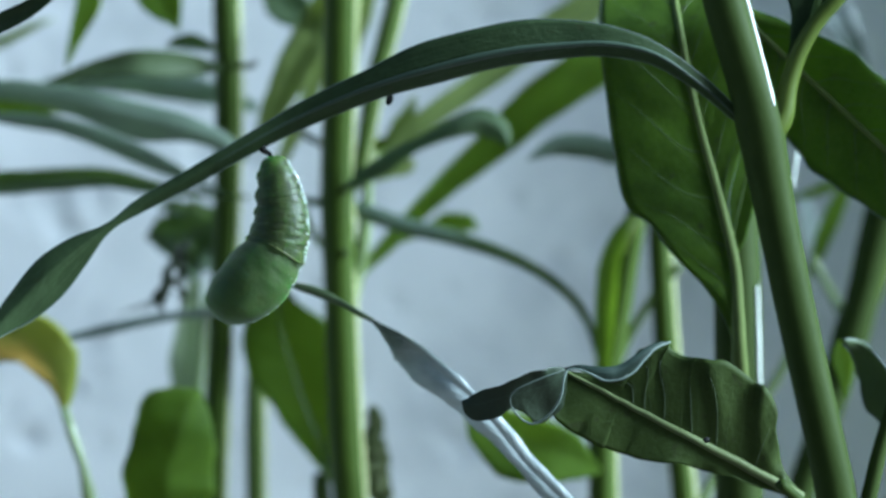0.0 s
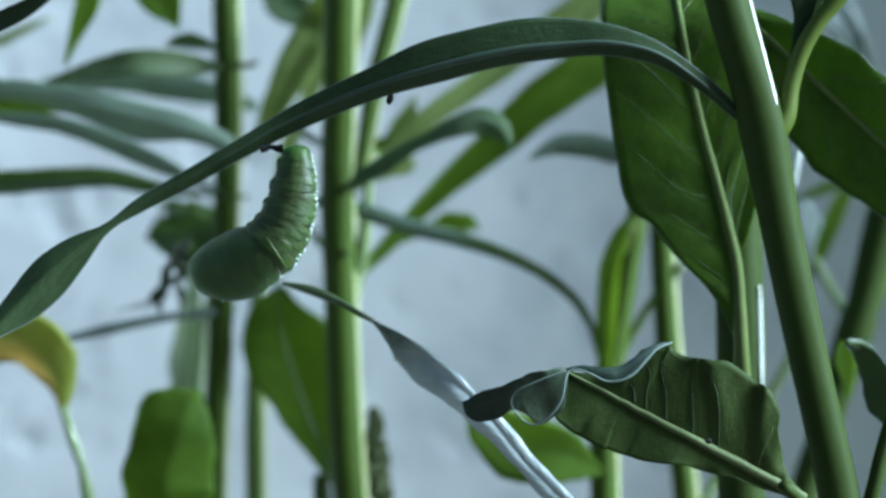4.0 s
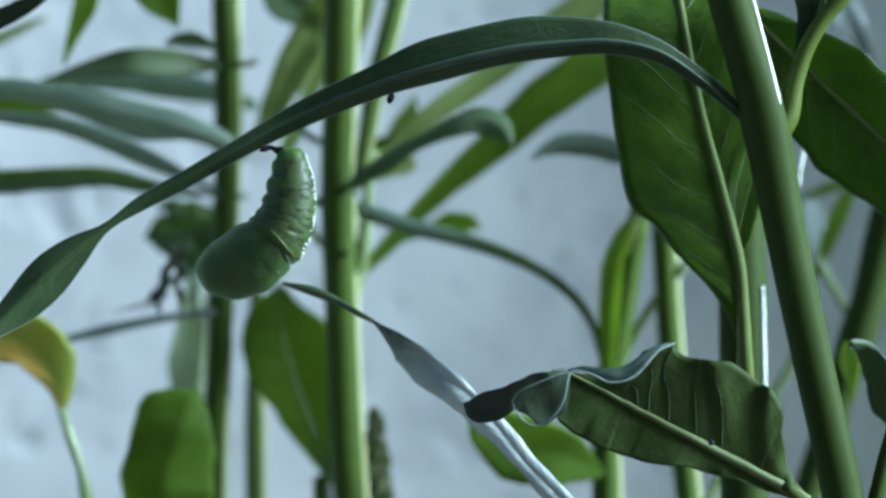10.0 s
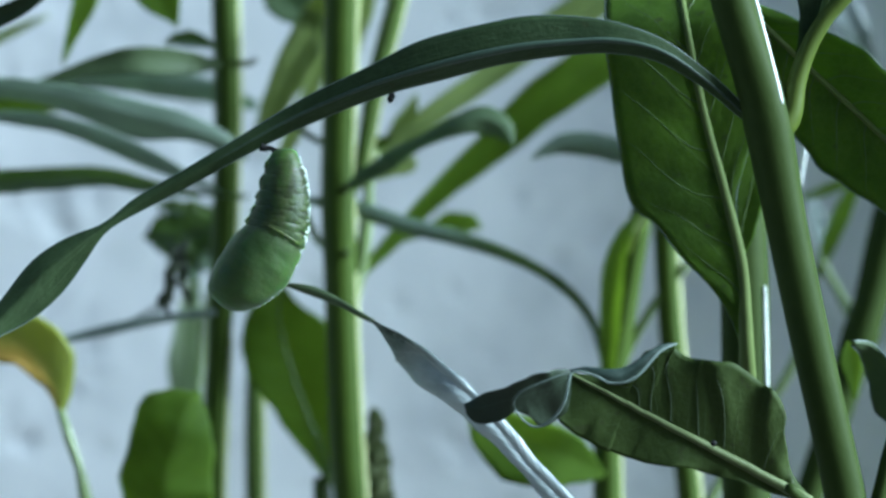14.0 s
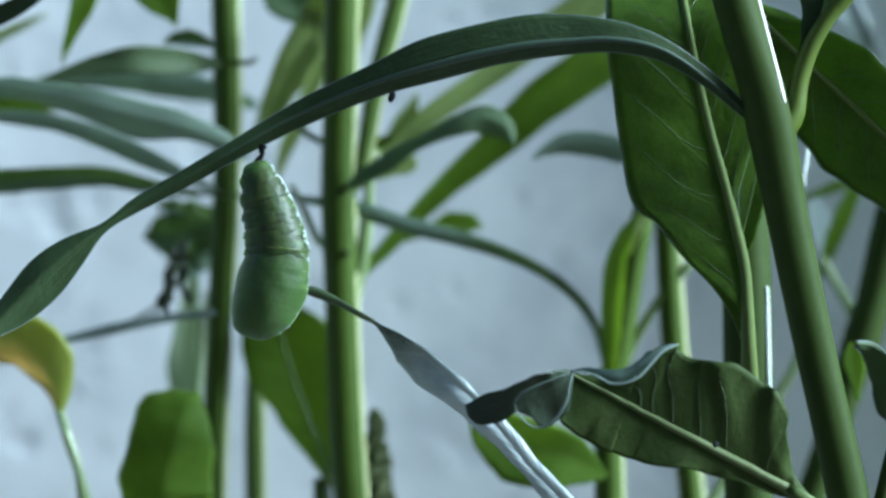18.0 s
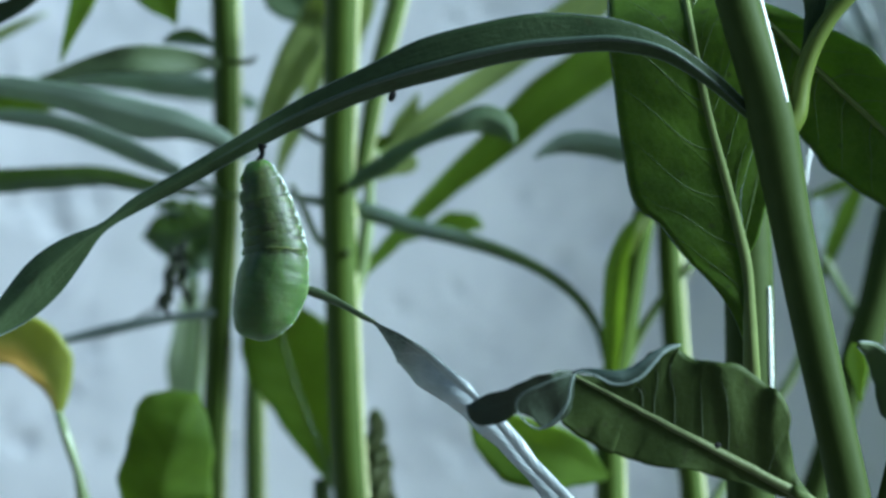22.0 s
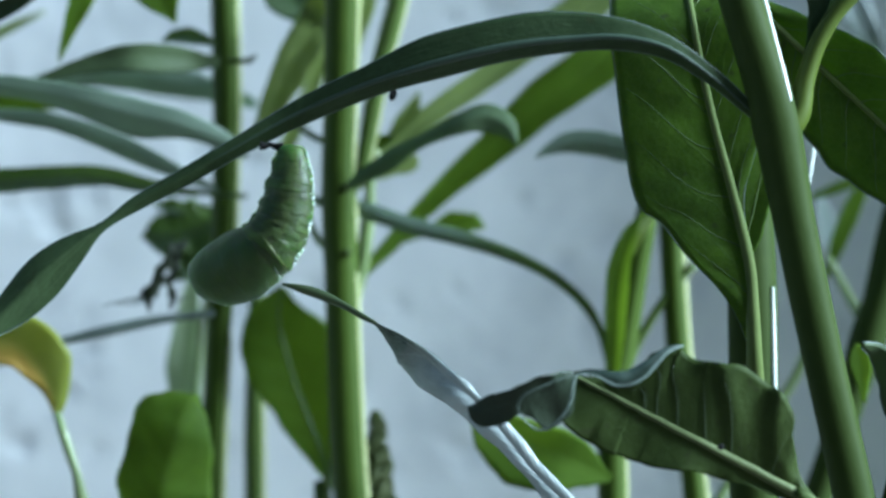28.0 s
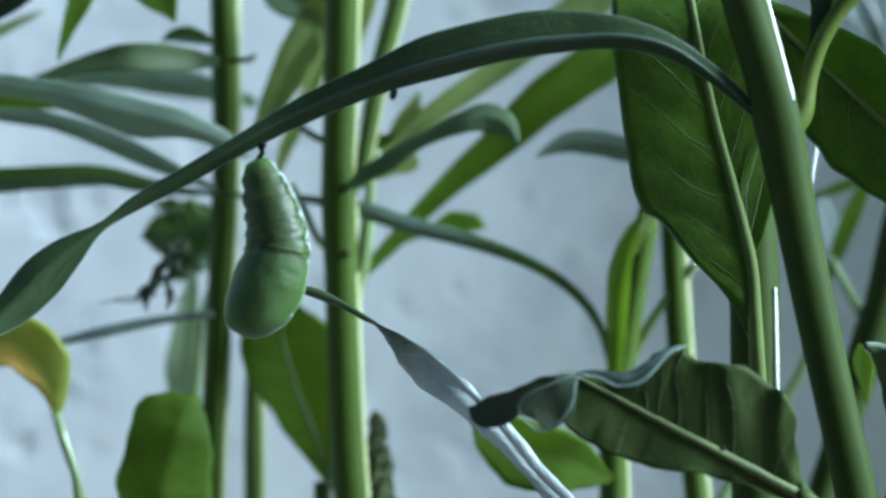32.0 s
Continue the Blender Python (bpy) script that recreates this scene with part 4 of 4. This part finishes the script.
leaf(east, [(68.9, 80, 294.8, 0.6, 0.6), (71.5, 80, 301.7, 1.5, 1.5), (74.4, 80, 308.6, 1.5, 1.5), (77.5, 80, 315, 0.3, 0.3)], LEAF_BRIGHT)
tube("petiole", east, [(69.4, 80, 298.5, 0.74), (72.3, 78, 292.7, 0.85), (75.6, 74, 285.9, 0.95)], STEM_PALE, 16)
leaf(east, [(78.3, 80, 313.9, 0.6, 0.6), (74, 80, 312.3, 1, 1), (69.8, 80, 310.7, 0.9, 0.9), (65, 80, 309.1, 0.2, 0.2)], LEAF_BRIGHT)
leaf(east, [(92.2, 90, 358.3, 1.1, 1.1), (71.5, 100, 354.6, 2.4, 2.4), (77, 100, 343.7, 2.8, 2.8), (80.1, 100, 337.7, 1.5, 1.5), (81.9, 100, 334.5, 0.2, 0.2)], LEAF_SILVER)
# small leaf coloured white to paint a glint
leaf(east, [(70.7, 90, 299, 0.3, 0.3), (70.2, 90, 302.3, 1, 1), (69.8, 90, 306, 1.4, 1.4), (68.7, 90, 310.3, 0.2, 0.2)], LEAF_GLINT)
tube("petiole", east, [(63.8, 40, 321.3, 0.40), (63.3, 40, 317.7, 0.44), (62.8, 40, 314.3, 0.40), (62.4, 40, 311, 0.30)], HIGHLIGHT_AND_STALK, 20, label="pale waxy leaf stalk")
leaf(east, [(72.1, 40, 273.5, 0.4, 0.4), (71.8, 40, 276.4, 0.9, 1.0), (71.5, 40, 279.2, 1.7, 1.8), (71.2, 40, 281.6, 1.7, 1.7), (70.7, 40, 283.7, 0.2, 0.2)], LEAF_BRIGHT, fold=10)

# unseen leaves added beyond the view to shade the wall's right side
for k in range(16):
    bx, by, bz = 112 + 11 * (k % 4), 139 - 2 * (k % 3), 190 + 17 * k
    leaf(east, [(100, 70, bz - 30, 1.5, 1.5), (bx - 2, by - 10, bz - 18, 3, 3), (bx + 2, by, bz + 8, 8, 8), (bx + 6, by, bz + 40, 10, 10), (bx + 12, by, bz + 74, 7, 7), (bx + 18, by - 6, bz + 104, 0.3, 0.3)], LEAF_BRIGHT, roll=(60, 78), seed=k)

# flower spike of closed buds
spike = plant("milkweed shoot ending in a spike of green buds", (-12.2, 71, 0))
tube("stem", spike, [(-12.2, 71, -6, 0.95), (-12.2, 71, 220.2, 0.95), (-12.3, 71, 253.6, 0.84), (-12.7, 71, 270.7, 0.42)], STEM_BACK, n=40)
rnd = random.Random(7)
BUDS = [(-12.5, 71, 255.1, 2.5), (-12.7, 71, 269.8, 1.2)]
for k in range(34):
    q = k / 33
    bx, by, bz, r = [BUDS[0][j] + (BUDS[1][j] - BUDS[0][j]) * q for j in range(4)]
    a = k * 2.4
    bm = bmesh.new()
    bmesh.ops.create_icosphere(bm, subdivisions=2, radius=1.0)
    size = r * MM * rnd.uniform(0.55, 0.8)
    turn = Matrix.Translation(Vector((bx, by, bz)) * MM - spike.location) @ Euler((0.5 * math.sin(a), 0.6 * math.cos(a), a)).to_matrix().to_4x4()
    turn = turn @ Matrix.Translation((r * MM * 0.85, 0, 0)) @ Matrix.Diagonal((size * 0.8, size * 0.8, size * 1.5, 1))
    bmesh.ops.transform(bm, matrix=turn, verts=bm.verts)
    part("bud", bm, BUD, spike)

# droppings stuck to the leaves
def speck(at, size, label):
    bm = bmesh.new()
    bmesh.ops.create_icosphere(bm, subdivisions=3, radius=1.0)
    for v in bm.verts:
        v.co *= 1 + 0.18 * noise.noise(v.co * 1.7)
        v.co = Vector((v.co.x * size[0], v.co.y * size[0], v.co.z * size[1])) * MM
    me = bpy.data.meshes.new("dropping")
    bm.to_mesh(me)
    bm.free()
    me.materials.append(BLACK)
    ob = new("dropping", me)
    ob.matrix_world = Matrix.Translation(Vector(at) * MM) @ pose(0, 0, 0, 0, 20, 0)
    return tagged(ob, label, "dropping")


speck((-9, -3, 325.1), (0.6, 0.9), "tiny black dropping under the arching leaf")
speck((44, -9.9, 268.1), (0.55, 0.5), "tiny black dropping on the curled leaf's midrib")

# ---- the pupa: a horn stalk, ringed abdomen and wing case, all rigid pieces ----
HANG = Vector((-30.4, -1, 316.9)) * MM
pupa = new("butterfly_pupa")
pupa.location = HANG
tagged(pupa, "pale green wriggling butterfly pupa hanging under the arching leaf", "pupa")


def lathe(stations, ring=28):
    """Rings of (z, half width left, half width right, half depth), closed at both ends."""
    verts, faces = [], []
    for z, l, r, d in stations:
        for j in range(ring):
            a = 2 * math.pi * j / ring
            c = math.cos(a)
            verts.append((c * (r if c > 0 else l) * MM, math.sin(a) * d * MM, z * MM))
    n = len(stations)
    for i in range(n - 1):
        for j in range(ring):
            k = (j + 1) % ring
            faces.append((i * ring + j, (i + 1) * ring + j, (i + 1) * ring + k, i * ring + k))
    faces.append(tuple(range(ring)))
    faces.append(tuple((n - 1) * ring + j for j in range(ring - 1, -1, -1)))
    return verts, faces


def rough_up(verts, amount, freq, seed):
    """Small dents and swellings, so that no skin is a perfect round."""
    made = []
    for p in verts:
        q = Vector(p)
        d = noise.noise(q * (freq / MM) + Vector((seed * 7.1, 0, 0))) + 0.4 * noise.noise(q * (2.6 * freq / MM) + Vector((0, seed * 3.3, 0)))
        flat = Vector((q.x, q.y, 0))
        made.append(q + (flat.normalized() * d * amount * MM if flat.length > 1e-5 else Vector()))
    return made


def bead(bm, at, r):
    bmesh.ops.create_icosphere(bm, subdivisions=1, radius=r * MM, matrix=Matrix.Translation(Vector(at) * MM))


RINGS = 14
segments = []
for k in range(RINGS):
    # half width, how fast it grows, half height; every third ring bulges on one flank
    e = k / (RINGS - 1)
    r = float(np.interp(e, (0, 0.08, 0.25, 0.5, 0.75, 1), (2.6, 3.0, 3.75, 4.35, 4.8, 5.25)))
    slope, h = float(np.interp(e, (0, 0.15, 0.4, 1), (0.3, 0.3, 0.17, 0.11))), 1.9
    lump = 1.0 + 0.055 * math.cos(2 * math.pi * (k - 1) / 3.2)
    st = []
    for q in np.linspace(-1, 1, 21):
        w = max(1 - abs(q) ** 5, 0.0) ** 0.5
        g = r + slope * q * h
        st.append((-q * h, g * lump * (0.05 + 0.95 * w * (1 - 0.08 * q * q)), g * (0.05 + 0.95 * w), g * 0.95 * (0.05 + 0.95 * w)))
    v, f = lathe(st, 36)
    v = rough_up(v, 0.15, 0.55, k)
    seg = mesh_object("segment", v, f, PUPA, pupa)
    # lumps down one flank, white to paint its glints, and on every third ring a fold running in from it
    bm = bmesh.new()
    for j in range(3):
        a = radians(2 + 15 * math.sin(2.9 * j + 1.7 * k))
        z = -0.5 + 0.4 * j
        bead(bm, (math.cos(a) * (r - slope * z) * 0.965, -math.sin(a + 0.12) * r * 0.93, z), 0.16 + 0.22 * abs(math.sin(2.3 * j + k)))
    if k % 3 == 2:
        for j in range(7):
            a = radians(5 + 8 * j)
            bead(bm, (math.cos(a) * r * 0.965, -math.sin(a) * r * 0.915, 0.05 * j + 0.1 * math.sin(3 * j + k)), 0.2 - 0.022 * j)
    tagged(part("glint_row", bm, GLINT, seg, "row of tiny tubercles, white to paint glints"), kind="stuff")
    if k % 3 == 1:
        # dark knobs on the other flank
        bm = bmesh.new()
        bead(bm, (-r * 0.99, -0.6, -0.1), 0.5)
        bead(bm, (-r * 0.95, -1.3, 0.4), 0.42)
        part("tubercle", bm, PUPA, seg)
    segments.append(seg)
WING = 15.2
s = spline([(0, 0, 3.0, 2.6, 2.8, 2.7), (0, 0, 2.4, 3.7, 4.0, 3.9), (0, 0, 1.2, 4.4, 4.8, 4.6), (0, 0, 0, 4.75, 5.3, 5.0), (0, 0, -1.6, 5.0, 5.85, 5.3), (0, 0, -5.2, 5.5, 6.4, 5.6), (0, 0, -8, 5.4, 6.15, 5.5), (0, 0, -11, 5.1, 5.2, 5.1), (0, 0, -13, 4.45, 3.8, 4.2),
            (0, 0, -14.1, 3.8, 2.7, 3.2), (0, 0, -14.75, 2.7, 1.7, 2.1), (0, 0, -15.05, 1.3, 0.8, 1.0), (0, 0, -15.12, 0.05, 0.05, 0.05)], 60)
v, f = lathe([tuple(row[2:]) for row in s], 48)
v = rough_up(v, 0.2, 0.36, 11)
wing = mesh_object("wing_case", v, f, PUPA_WING, pupa, "smooth green wing case")
# white beads paint the glints along the case's ridge
bm = bmesh.new()
for j in range(30):
    row = s[6 + int(1.6 * j)]
    big = j in (3, 8, 12, 17, 21, 26)
    bead(bm, (row[4] * (0.975 if big else 0.995), -row[5] * (0.2 if big else 0.1), row[2]), 0.25 if big else 0.08 + 0.08 * abs(math.sin(1.9 * j)))
    if big or j in (15, 19, 23):
        # creases that run in over the case from the ridge
        for i in range(7):
            a = radians(8 + 6.5 * i)
            bead(bm, (math.cos(a) * row[4] * 0.955, -math.sin(a) * row[5] * 0.955, row[2] + 0.22 * i), 0.2 - 0.022 * i)
tagged(part("glint_row", bm, GLINT, wing, "line of tubercles, white to paint glints"), kind="stuff")
v, f = lathe([(3.6 * math.sin(x), 4.6 * math.cos(x) + 0.02, 5.2 * math.cos(x) + 0.02, 4.95 * math.cos(x) + 0.02) for x in np.linspace(1.55, -1.55, 21)], 36)
waist = mesh_object("waist", rough_up(v, 0.1, 0.5, 9), f, PUPA_WING, pupa)
line = [(5.4 * math.cos(x) * MM, 5.14 * math.sin(x) * MM, (0.55 + 0.1 * math.sin(3 * x)) * MM) for x in np.linspace(radians(-108), radians(-32), 24)]
v, f = tube_mesh(line, [(0.03 + 0.10 * math.sin(math.pi * q)) * MM for q in np.linspace(0.05, 0.95, 24)], 8)
mesh_object("band", v, f, PUPA_BAND, waist, "thin yellowish band")
stalk_rows = [(0, 0, 0.4, 0.75), (0, 0, -0.5, 0.55), (0.3, 0, -1.2, 0.4), (0.1, 0, -2.0, 0.48), (0, 0, -2.7, 0.7), (0, 0, -3.4, 0.8)]
s = spline(stalk_rows, 16)
v, f = tube_mesh(s[:, :3] * MM, s[:, 3] * MM, 12, 0.05)
stalk = mesh_object("stalk", v, f, BLACK, pupa, "black horny stalk")


# ---- what moves ----
def motions():
    track = {ob: [] for ob in (*segments, wing, waist, stalk)}

    def bend(t, ax, az, mx, mz, ex, ez):
        """The pupa's shape at t: tail, waist and head end, in millimetres from where it hangs."""
        a, m, e = Vector((ax, 0, az)), Vector((mx - 0.1, 0, max(mz, -17.2))), Vector((ex, 0, ez))
        way = e - m
        # lean away until the rounded case looks as long as it should
        lean = 0.0
        while lean < 0.95 and WING / 2 * math.cos(lean) + math.hypot(WING / 2 * math.cos(lean), 5.2 * math.sin(lean)) > way.length + 0.6:
            lean += 0.02
        head = way.normalized()
        m = m + way * (0.1 * lean)
        c = m - (head * 0.6 + (m - a).normalized() * 0.4) * (m - a).length * 0.36
        slack = min(max((ex - mx + 10) / 6, 0.0), 1.0)
        a = a - Vector((0.5 * slack, 0, 0))
        first = a * 0.55 + c * 0.45 - Vector((0.7 * slack, 0, 0))
        c = c - Vector((0.9 * slack, 0, 0))

        def set_pose(ob, p, down, toward=0.0):
            x = Vector((-down.z, 0, down.x))
            base = Matrix((x, (0, 1, 0), -down)).transposed().to_4x4()
            track[ob].append((t, Matrix.Translation(p) @ base @ Matrix.Rotation(toward, 4, 'X')))

        def on(q):
            p = a * (1 - q)**3 + first * 3 * q * (1 - q)**2 + c * 3 * q * q * (1 - q) + m * q**3
            d = (first - a) * (1 - q)**2 + (c - first) * 2 * q * (1 - q) + (m - c) * q * q
            return p * MM, d.normalized()

        for k, ob in enumerate(segments):
            p, d = on(0.07 + 0.9 * k / (len(segments) - 1))
            set_pose(ob, p, d)
        p, d = on(1.0)
        set_pose(waist, p, (d + head).normalized())
        set_pose(wing, p, head, lean)
        s = a.normalized() if a.length > 0.1 else Vector((0, 0, -1))
        set_pose(stalk, Vector((0, 0, 0)), s)

    bend(0, 1.7, -2, 2.2, -17.3, -7.4, -28.5)
    bend(0.2, 1.4, -2, 2.6, -17.5, -6.5, -29.6)
    bend(0.4, -2.3, -3.2, 2.1, -17.5, -0.6, -32.4)
    bend(0.6, -2.3, -3.8, 2.4, -16.9, 2.6, -31.8)
    bend(0.8, 1.4, -1.5, 1.9, -16.4, -4.4, -28.3)
    bend(1, 2.6, -0.3, 1.4, -16.4, -6.5, -23.9)
    bend(1.2, 2.6, 0.1, 1.2, -16.1, -6.2, -23.4)
    bend(1.4, 3.6, 0.8, 1.9, -15.2, -7.9, -22.7)
    bend(1.6, 5.7, 0.8, 1.4, -16.4, -11.3, -21.3)
    bend(1.8, 5.2, 0.2, 1.7, -16.4, -10.5, -21.7)
    bend(2, 4.7, -0.6, 1.5, -16.4, -10.2, -23.1)
    bend(2.2, 1.5, -2.1, 2.4, -15.7, -5.1, -28.7)
    bend(2.4, -1.6, -2.4, 1.7, -16.9, -0.7, -31.5)
    bend(2.6, -1.4, -2.8, 2.6, -16.9, 1.4, -31.8)
    bend(2.8, 0.8, -1.4, 2.1, -16.1, -6.2, -26.9)
    bend(3, 1.5, -0.3, 1.2, -15.7, -7.2, -25.9)
    bend(3.2, 1.9, 0, 1, -16.1, -5.3, -24.8)
    bend(3.4, 2.2, 0, 0.8, -16.1, -4.4, -23.9)
    bend(3.7, 4.3, 0.2, 1.4, -15.7, -8.6, -23)
    bend(4, 5.7, 0, 1.7, -16.4, -11, -22.2)
    bend(4.3, 4, -1, 2.2, -15.7, -9.1, -25.3)
    bend(4.6, -0.2, -2.4, 2.4, -16.4, -2.3, -30.7)
    bend(4.9, -1.6, -2.8, 2.2, -17.1, -0.2, -31.8)
    bend(5.3, -1.9, -3, 2.2, -17.5, -0.2, -31.8)
    bend(5.6, -1.9, -3, 2.1, -17.8, -0.5, -31.7)
    bend(5.8, 1.6, -1.8, 2.4, -16.9, -4.7, -29)
    bend(6, 1.9, -0.7, 1.4, -16.4, -4.7, -26.5)
    bend(6.2, 2.9, 0.1, 1.2, -16.4, -5.1, -24.8)
    bend(6.4, 3.8, 0.1, 0.9, -15.5, -7, -23.4)
    bend(6.6, 5, 0.1, 1.6, -16.4, -11.2, -22.7)
    bend(6.8, 6.1, 0.1, 1.9, -16.4, -10.8, -22.1)
    bend(7, 4.7, -1.1, 2.6, -15.9, -9.1, -25.6)
    bend(7.2, 1.2, -2, 2.6, -15.4, -5.1, -28.8)
    bend(7.4, -1.6, -2.8, 2.4, -15.9, -0.4, -30.7)
    bend(7.6, -1.6, -2.3, 2.3, -17.6, -0.9, -30.7)
    bend(7.8, -0.9, -2.3, 2.6, -17.6, -3.5, -29.6)
    bend(8, -1.4, -2.8, 2.4, -17.6, -1.2, -31.7)
    bend(8.2, -0.2, -2.8, 2.4, -15.7, -3, -29.6)
    bend(8.5, -0.3, -3, 1.9, -15.2, -0.9, -30)
    bend(8.7, -1.7, -3, 2.3, -17.8, -0.2, -31.3)
    bend(9, 0.3, -3, 2.1, -17.4, -4.3, -30.3)
    bend(9.2, 2.4, -2.5, 1.9, -15.7, -6.4, -28.2)
    bend(9.5, 3.6, -1.7, 2.8, -14.7, -6.1, -26.8)
    bend(9.7, 4.3, -1.1, 2.6, -14.7, -8, -24.7)
    bend(10, 4.7, -0.8, 2.6, -15, -9.4, -22.6)
    bend(10.2, 5, -0.8, 1.9, -14.7, -9.9, -22.3)
    bend(10.4, 4.9, -0.3, 2.3, -15, -10.4, -22.6)
    bend(10.6, 4.7, -0.3, 2.3, -16.4, -9.7, -23.5)
    bend(10.8, 3.8, -0.3, 2.1, -16.4, -6.9, -25.2)
    bend(11, 1.9, -0.8, 1.9, -16.7, -5.5, -26.8)
    bend(11.2, -0.7, -2.9, 1.9, -17.8, -2.9, -30.1)
    bend(11.5, -2.2, -2.9, 2.3, -17.1, 1.2, -30.9)
    bend(11.7, -0.5, -2.9, 2.1, -16.2, -4.3, -29)
    bend(12, -1.9, -2.9, 2.1, -18.5, -0.2, -31.6)
    bend(12.5, -0.3, -3.1, 1.9, -18.6, -1.2, -31.6)
    bend(13, -1.2, -3.1, 2.3, -16.1, -1.2, -30.4)
    bend(13.5, 0.4, -3.1, 2.1, -17.4, -3.4, -29.9)
    bend(13.7, 3, -2.2, 2.1, -15.2, -6.4, -28.1)
    bend(14, 3.7, -1.2, 2.3, -14.3, -6.4, -26.1)
    bend(14.2, 4, -0.9, 2.3, -15.5, -8.1, -24.3)
    bend(14.5, 5.5, -0.9, 2.6, -15, -10.1, -22.6)
    bend(14.8, 5.7, -0.2, 1.9, -16.1, -10.8, -22.3)
    bend(15.1, 4.3, -0.5, 1.9, -16.1, -8.9, -24.3)
    bend(15.4, 1.6, -1.6, 2.1, -16.4, -5, -27.8)
    bend(15.8, -1.3, -3, 2.4, -17.1, -0.1, -31.2)
    bend(16.2, -1.5, -3, 2.4, -17.3, -0.8, -31.2)
    bend(16.5, -0.5, -3, 3, -17.3, -3.2, -30.7)
    bend(16.7, -1.5, -3, 1.9, -16.4, -0.6, -30.8)
    bend(17, -1.2, -3.3, 2.6, -16.7, -0.8, -30.8)
    bend(17.5, -0.8, -3.3, 2.5, -17.6, -2, -31.2)
    bend(18, -0.6, -3.3, 2.6, -18.5, -1.2, -31.3)
    bend(18.5, -0.6, -3.4, 2.3, -17.1, -0.8, -31.3)
    bend(19, 0.1, -2.8, 2.1, -16.9, -0.6, -31.7)
    bend(19.5, -0.1, -3.4, 2.5, -17.1, -1.7, -31.5)
    bend(20, -0.1, -3.4, 2.6, -16.2, -2.2, -30.6)
    bend(21, -0.3, -3.2, 1.9, -16.6, 0.1, -31.1)
    bend(22, -0.3, -3.2, 2.3, -17.4, -0.8, -31.9)
    bend(23, -0.4, -3.2, 2.6, -17.4, -1.6, -31.1)
    bend(23.2, -0.4, -3.3, 2.5, -18.3, -2.1, -31.4)
    bend(23.5, -0.6, -3.1, 2, -17.2, -0.6, -31.7)
    bend(23.7, -0.4, -3.1, 2.3, -16.1, -2.5, -30.4)
    bend(24, 2.1, -1.9, 2.1, -15.5, -5, -28.3)
    bend(24.2, 3.3, -1.6, 2.1, -15.5, -6.4, -26.6)
    bend(24.4, 3.5, -1.1, 2, -15.9, -6.7, -25.3)
    bend(24.6, 4.3, -1.1, 2.1, -15, -7.2, -24.6)
    bend(24.8, 4.7, -0.5, 2.6, -15.9, -9.6, -23.7)
    bend(25, 5.5, -0.6, 2, -16.7, -10.6, -23.4)
    bend(25.2, 3.7, 0.3, 2, -16.2, -7.1, -24.9)
    bend(25.5, 1.8, -0.9, 2.3, -17.1, -4.5, -28)
    bend(25.8, -1.4, -2.8, 2.3, -17.4, 0.6, -31)
    bend(26.2, -1.4, -3.1, 2.3, -16.7, 0.3, -31)
    bend(26.6, -0.2, -3.1, 2.3, -16.9, -1.8, -30.7)
    bend(27, 0.6, -2.8, 2.1, -16.4, -3.5, -29.3)
    bend(27.3, 2.3, -1.8, 2.1, -15.2, -5.2, -26.9)
    bend(27.5, 3.3, -0.9, 2.1, -14.5, -6.2, -25.6)
    bend(27.7, 4.7, -0.4, 2.5, -14.5, -7.9, -24.5)
    bend(28, 4.9, -0.4, 1.5, -16.4, -10.4, -22.8)
    bend(28.2, 4.7, -0.4, 2.6, -16.4, -9.6, -24.2)
    bend(28.4, 3.3, -0.4, 2.1, -16.1, -7.5, -25.4)
    bend(28.6, 2.5, -0.8, 2.6, -16.9, -6.2, -26.9)
    bend(28.8, -0.6, -2, 2, -17.2, -2.3, -30)
    bend(29, -1.6, -2.8, 2.6, -17.2, 1.8, -30.8)
    bend(29.2, -1.8, -2.8, 2.1, -16.1, 1, -30.8)
    bend(29.5, -2.1, -2.5, 2.3, -15.5, 1.6, -30.3)
    bend(29.7, -1.1, -2.3, 1.8, -18.4, -1.9, -30.8)
    bend(30, 0.4, -2.8, 2.6, -18.4, -4.1, -30.1)
    bend(30.2, -1.8, -2.8, 2.1, -17.6, -0.4, -31.8)
    bend(30.5, -0.9, -2.9, 2.3, -17.1, -0.9, -31.1)
    bend(31, -1.1, -3.2, 2, -17.1, -0.7, -31.3)
    bend(31.2, -0.7, -3.2, 2.7, -17.9, -1.6, -31.3)
    bend(31.5, -0.4, -3.2, 2.3, -17.9, -2.8, -31.3)
    bend(32, -0.4, -3.2, 2.7, -17.1, -2.8, -31.1)
    for ob, rows in track.items():
        walk(ob, rows)
    # the shrivelled leaf sways a little in the draught
    place = withered.location.copy()
    walk(withered, [(t, Matrix.Translation(place) @ pose(0, 0, 0, 0, a, 0)) for t, a in ((0, 0), (3, 1), (6, 2), (9, 3), (11, -2), (13, -7), (19, -7), (23, -8), (25.5, -3), (28, 8), (30, 9), (32, 10))])


motions()
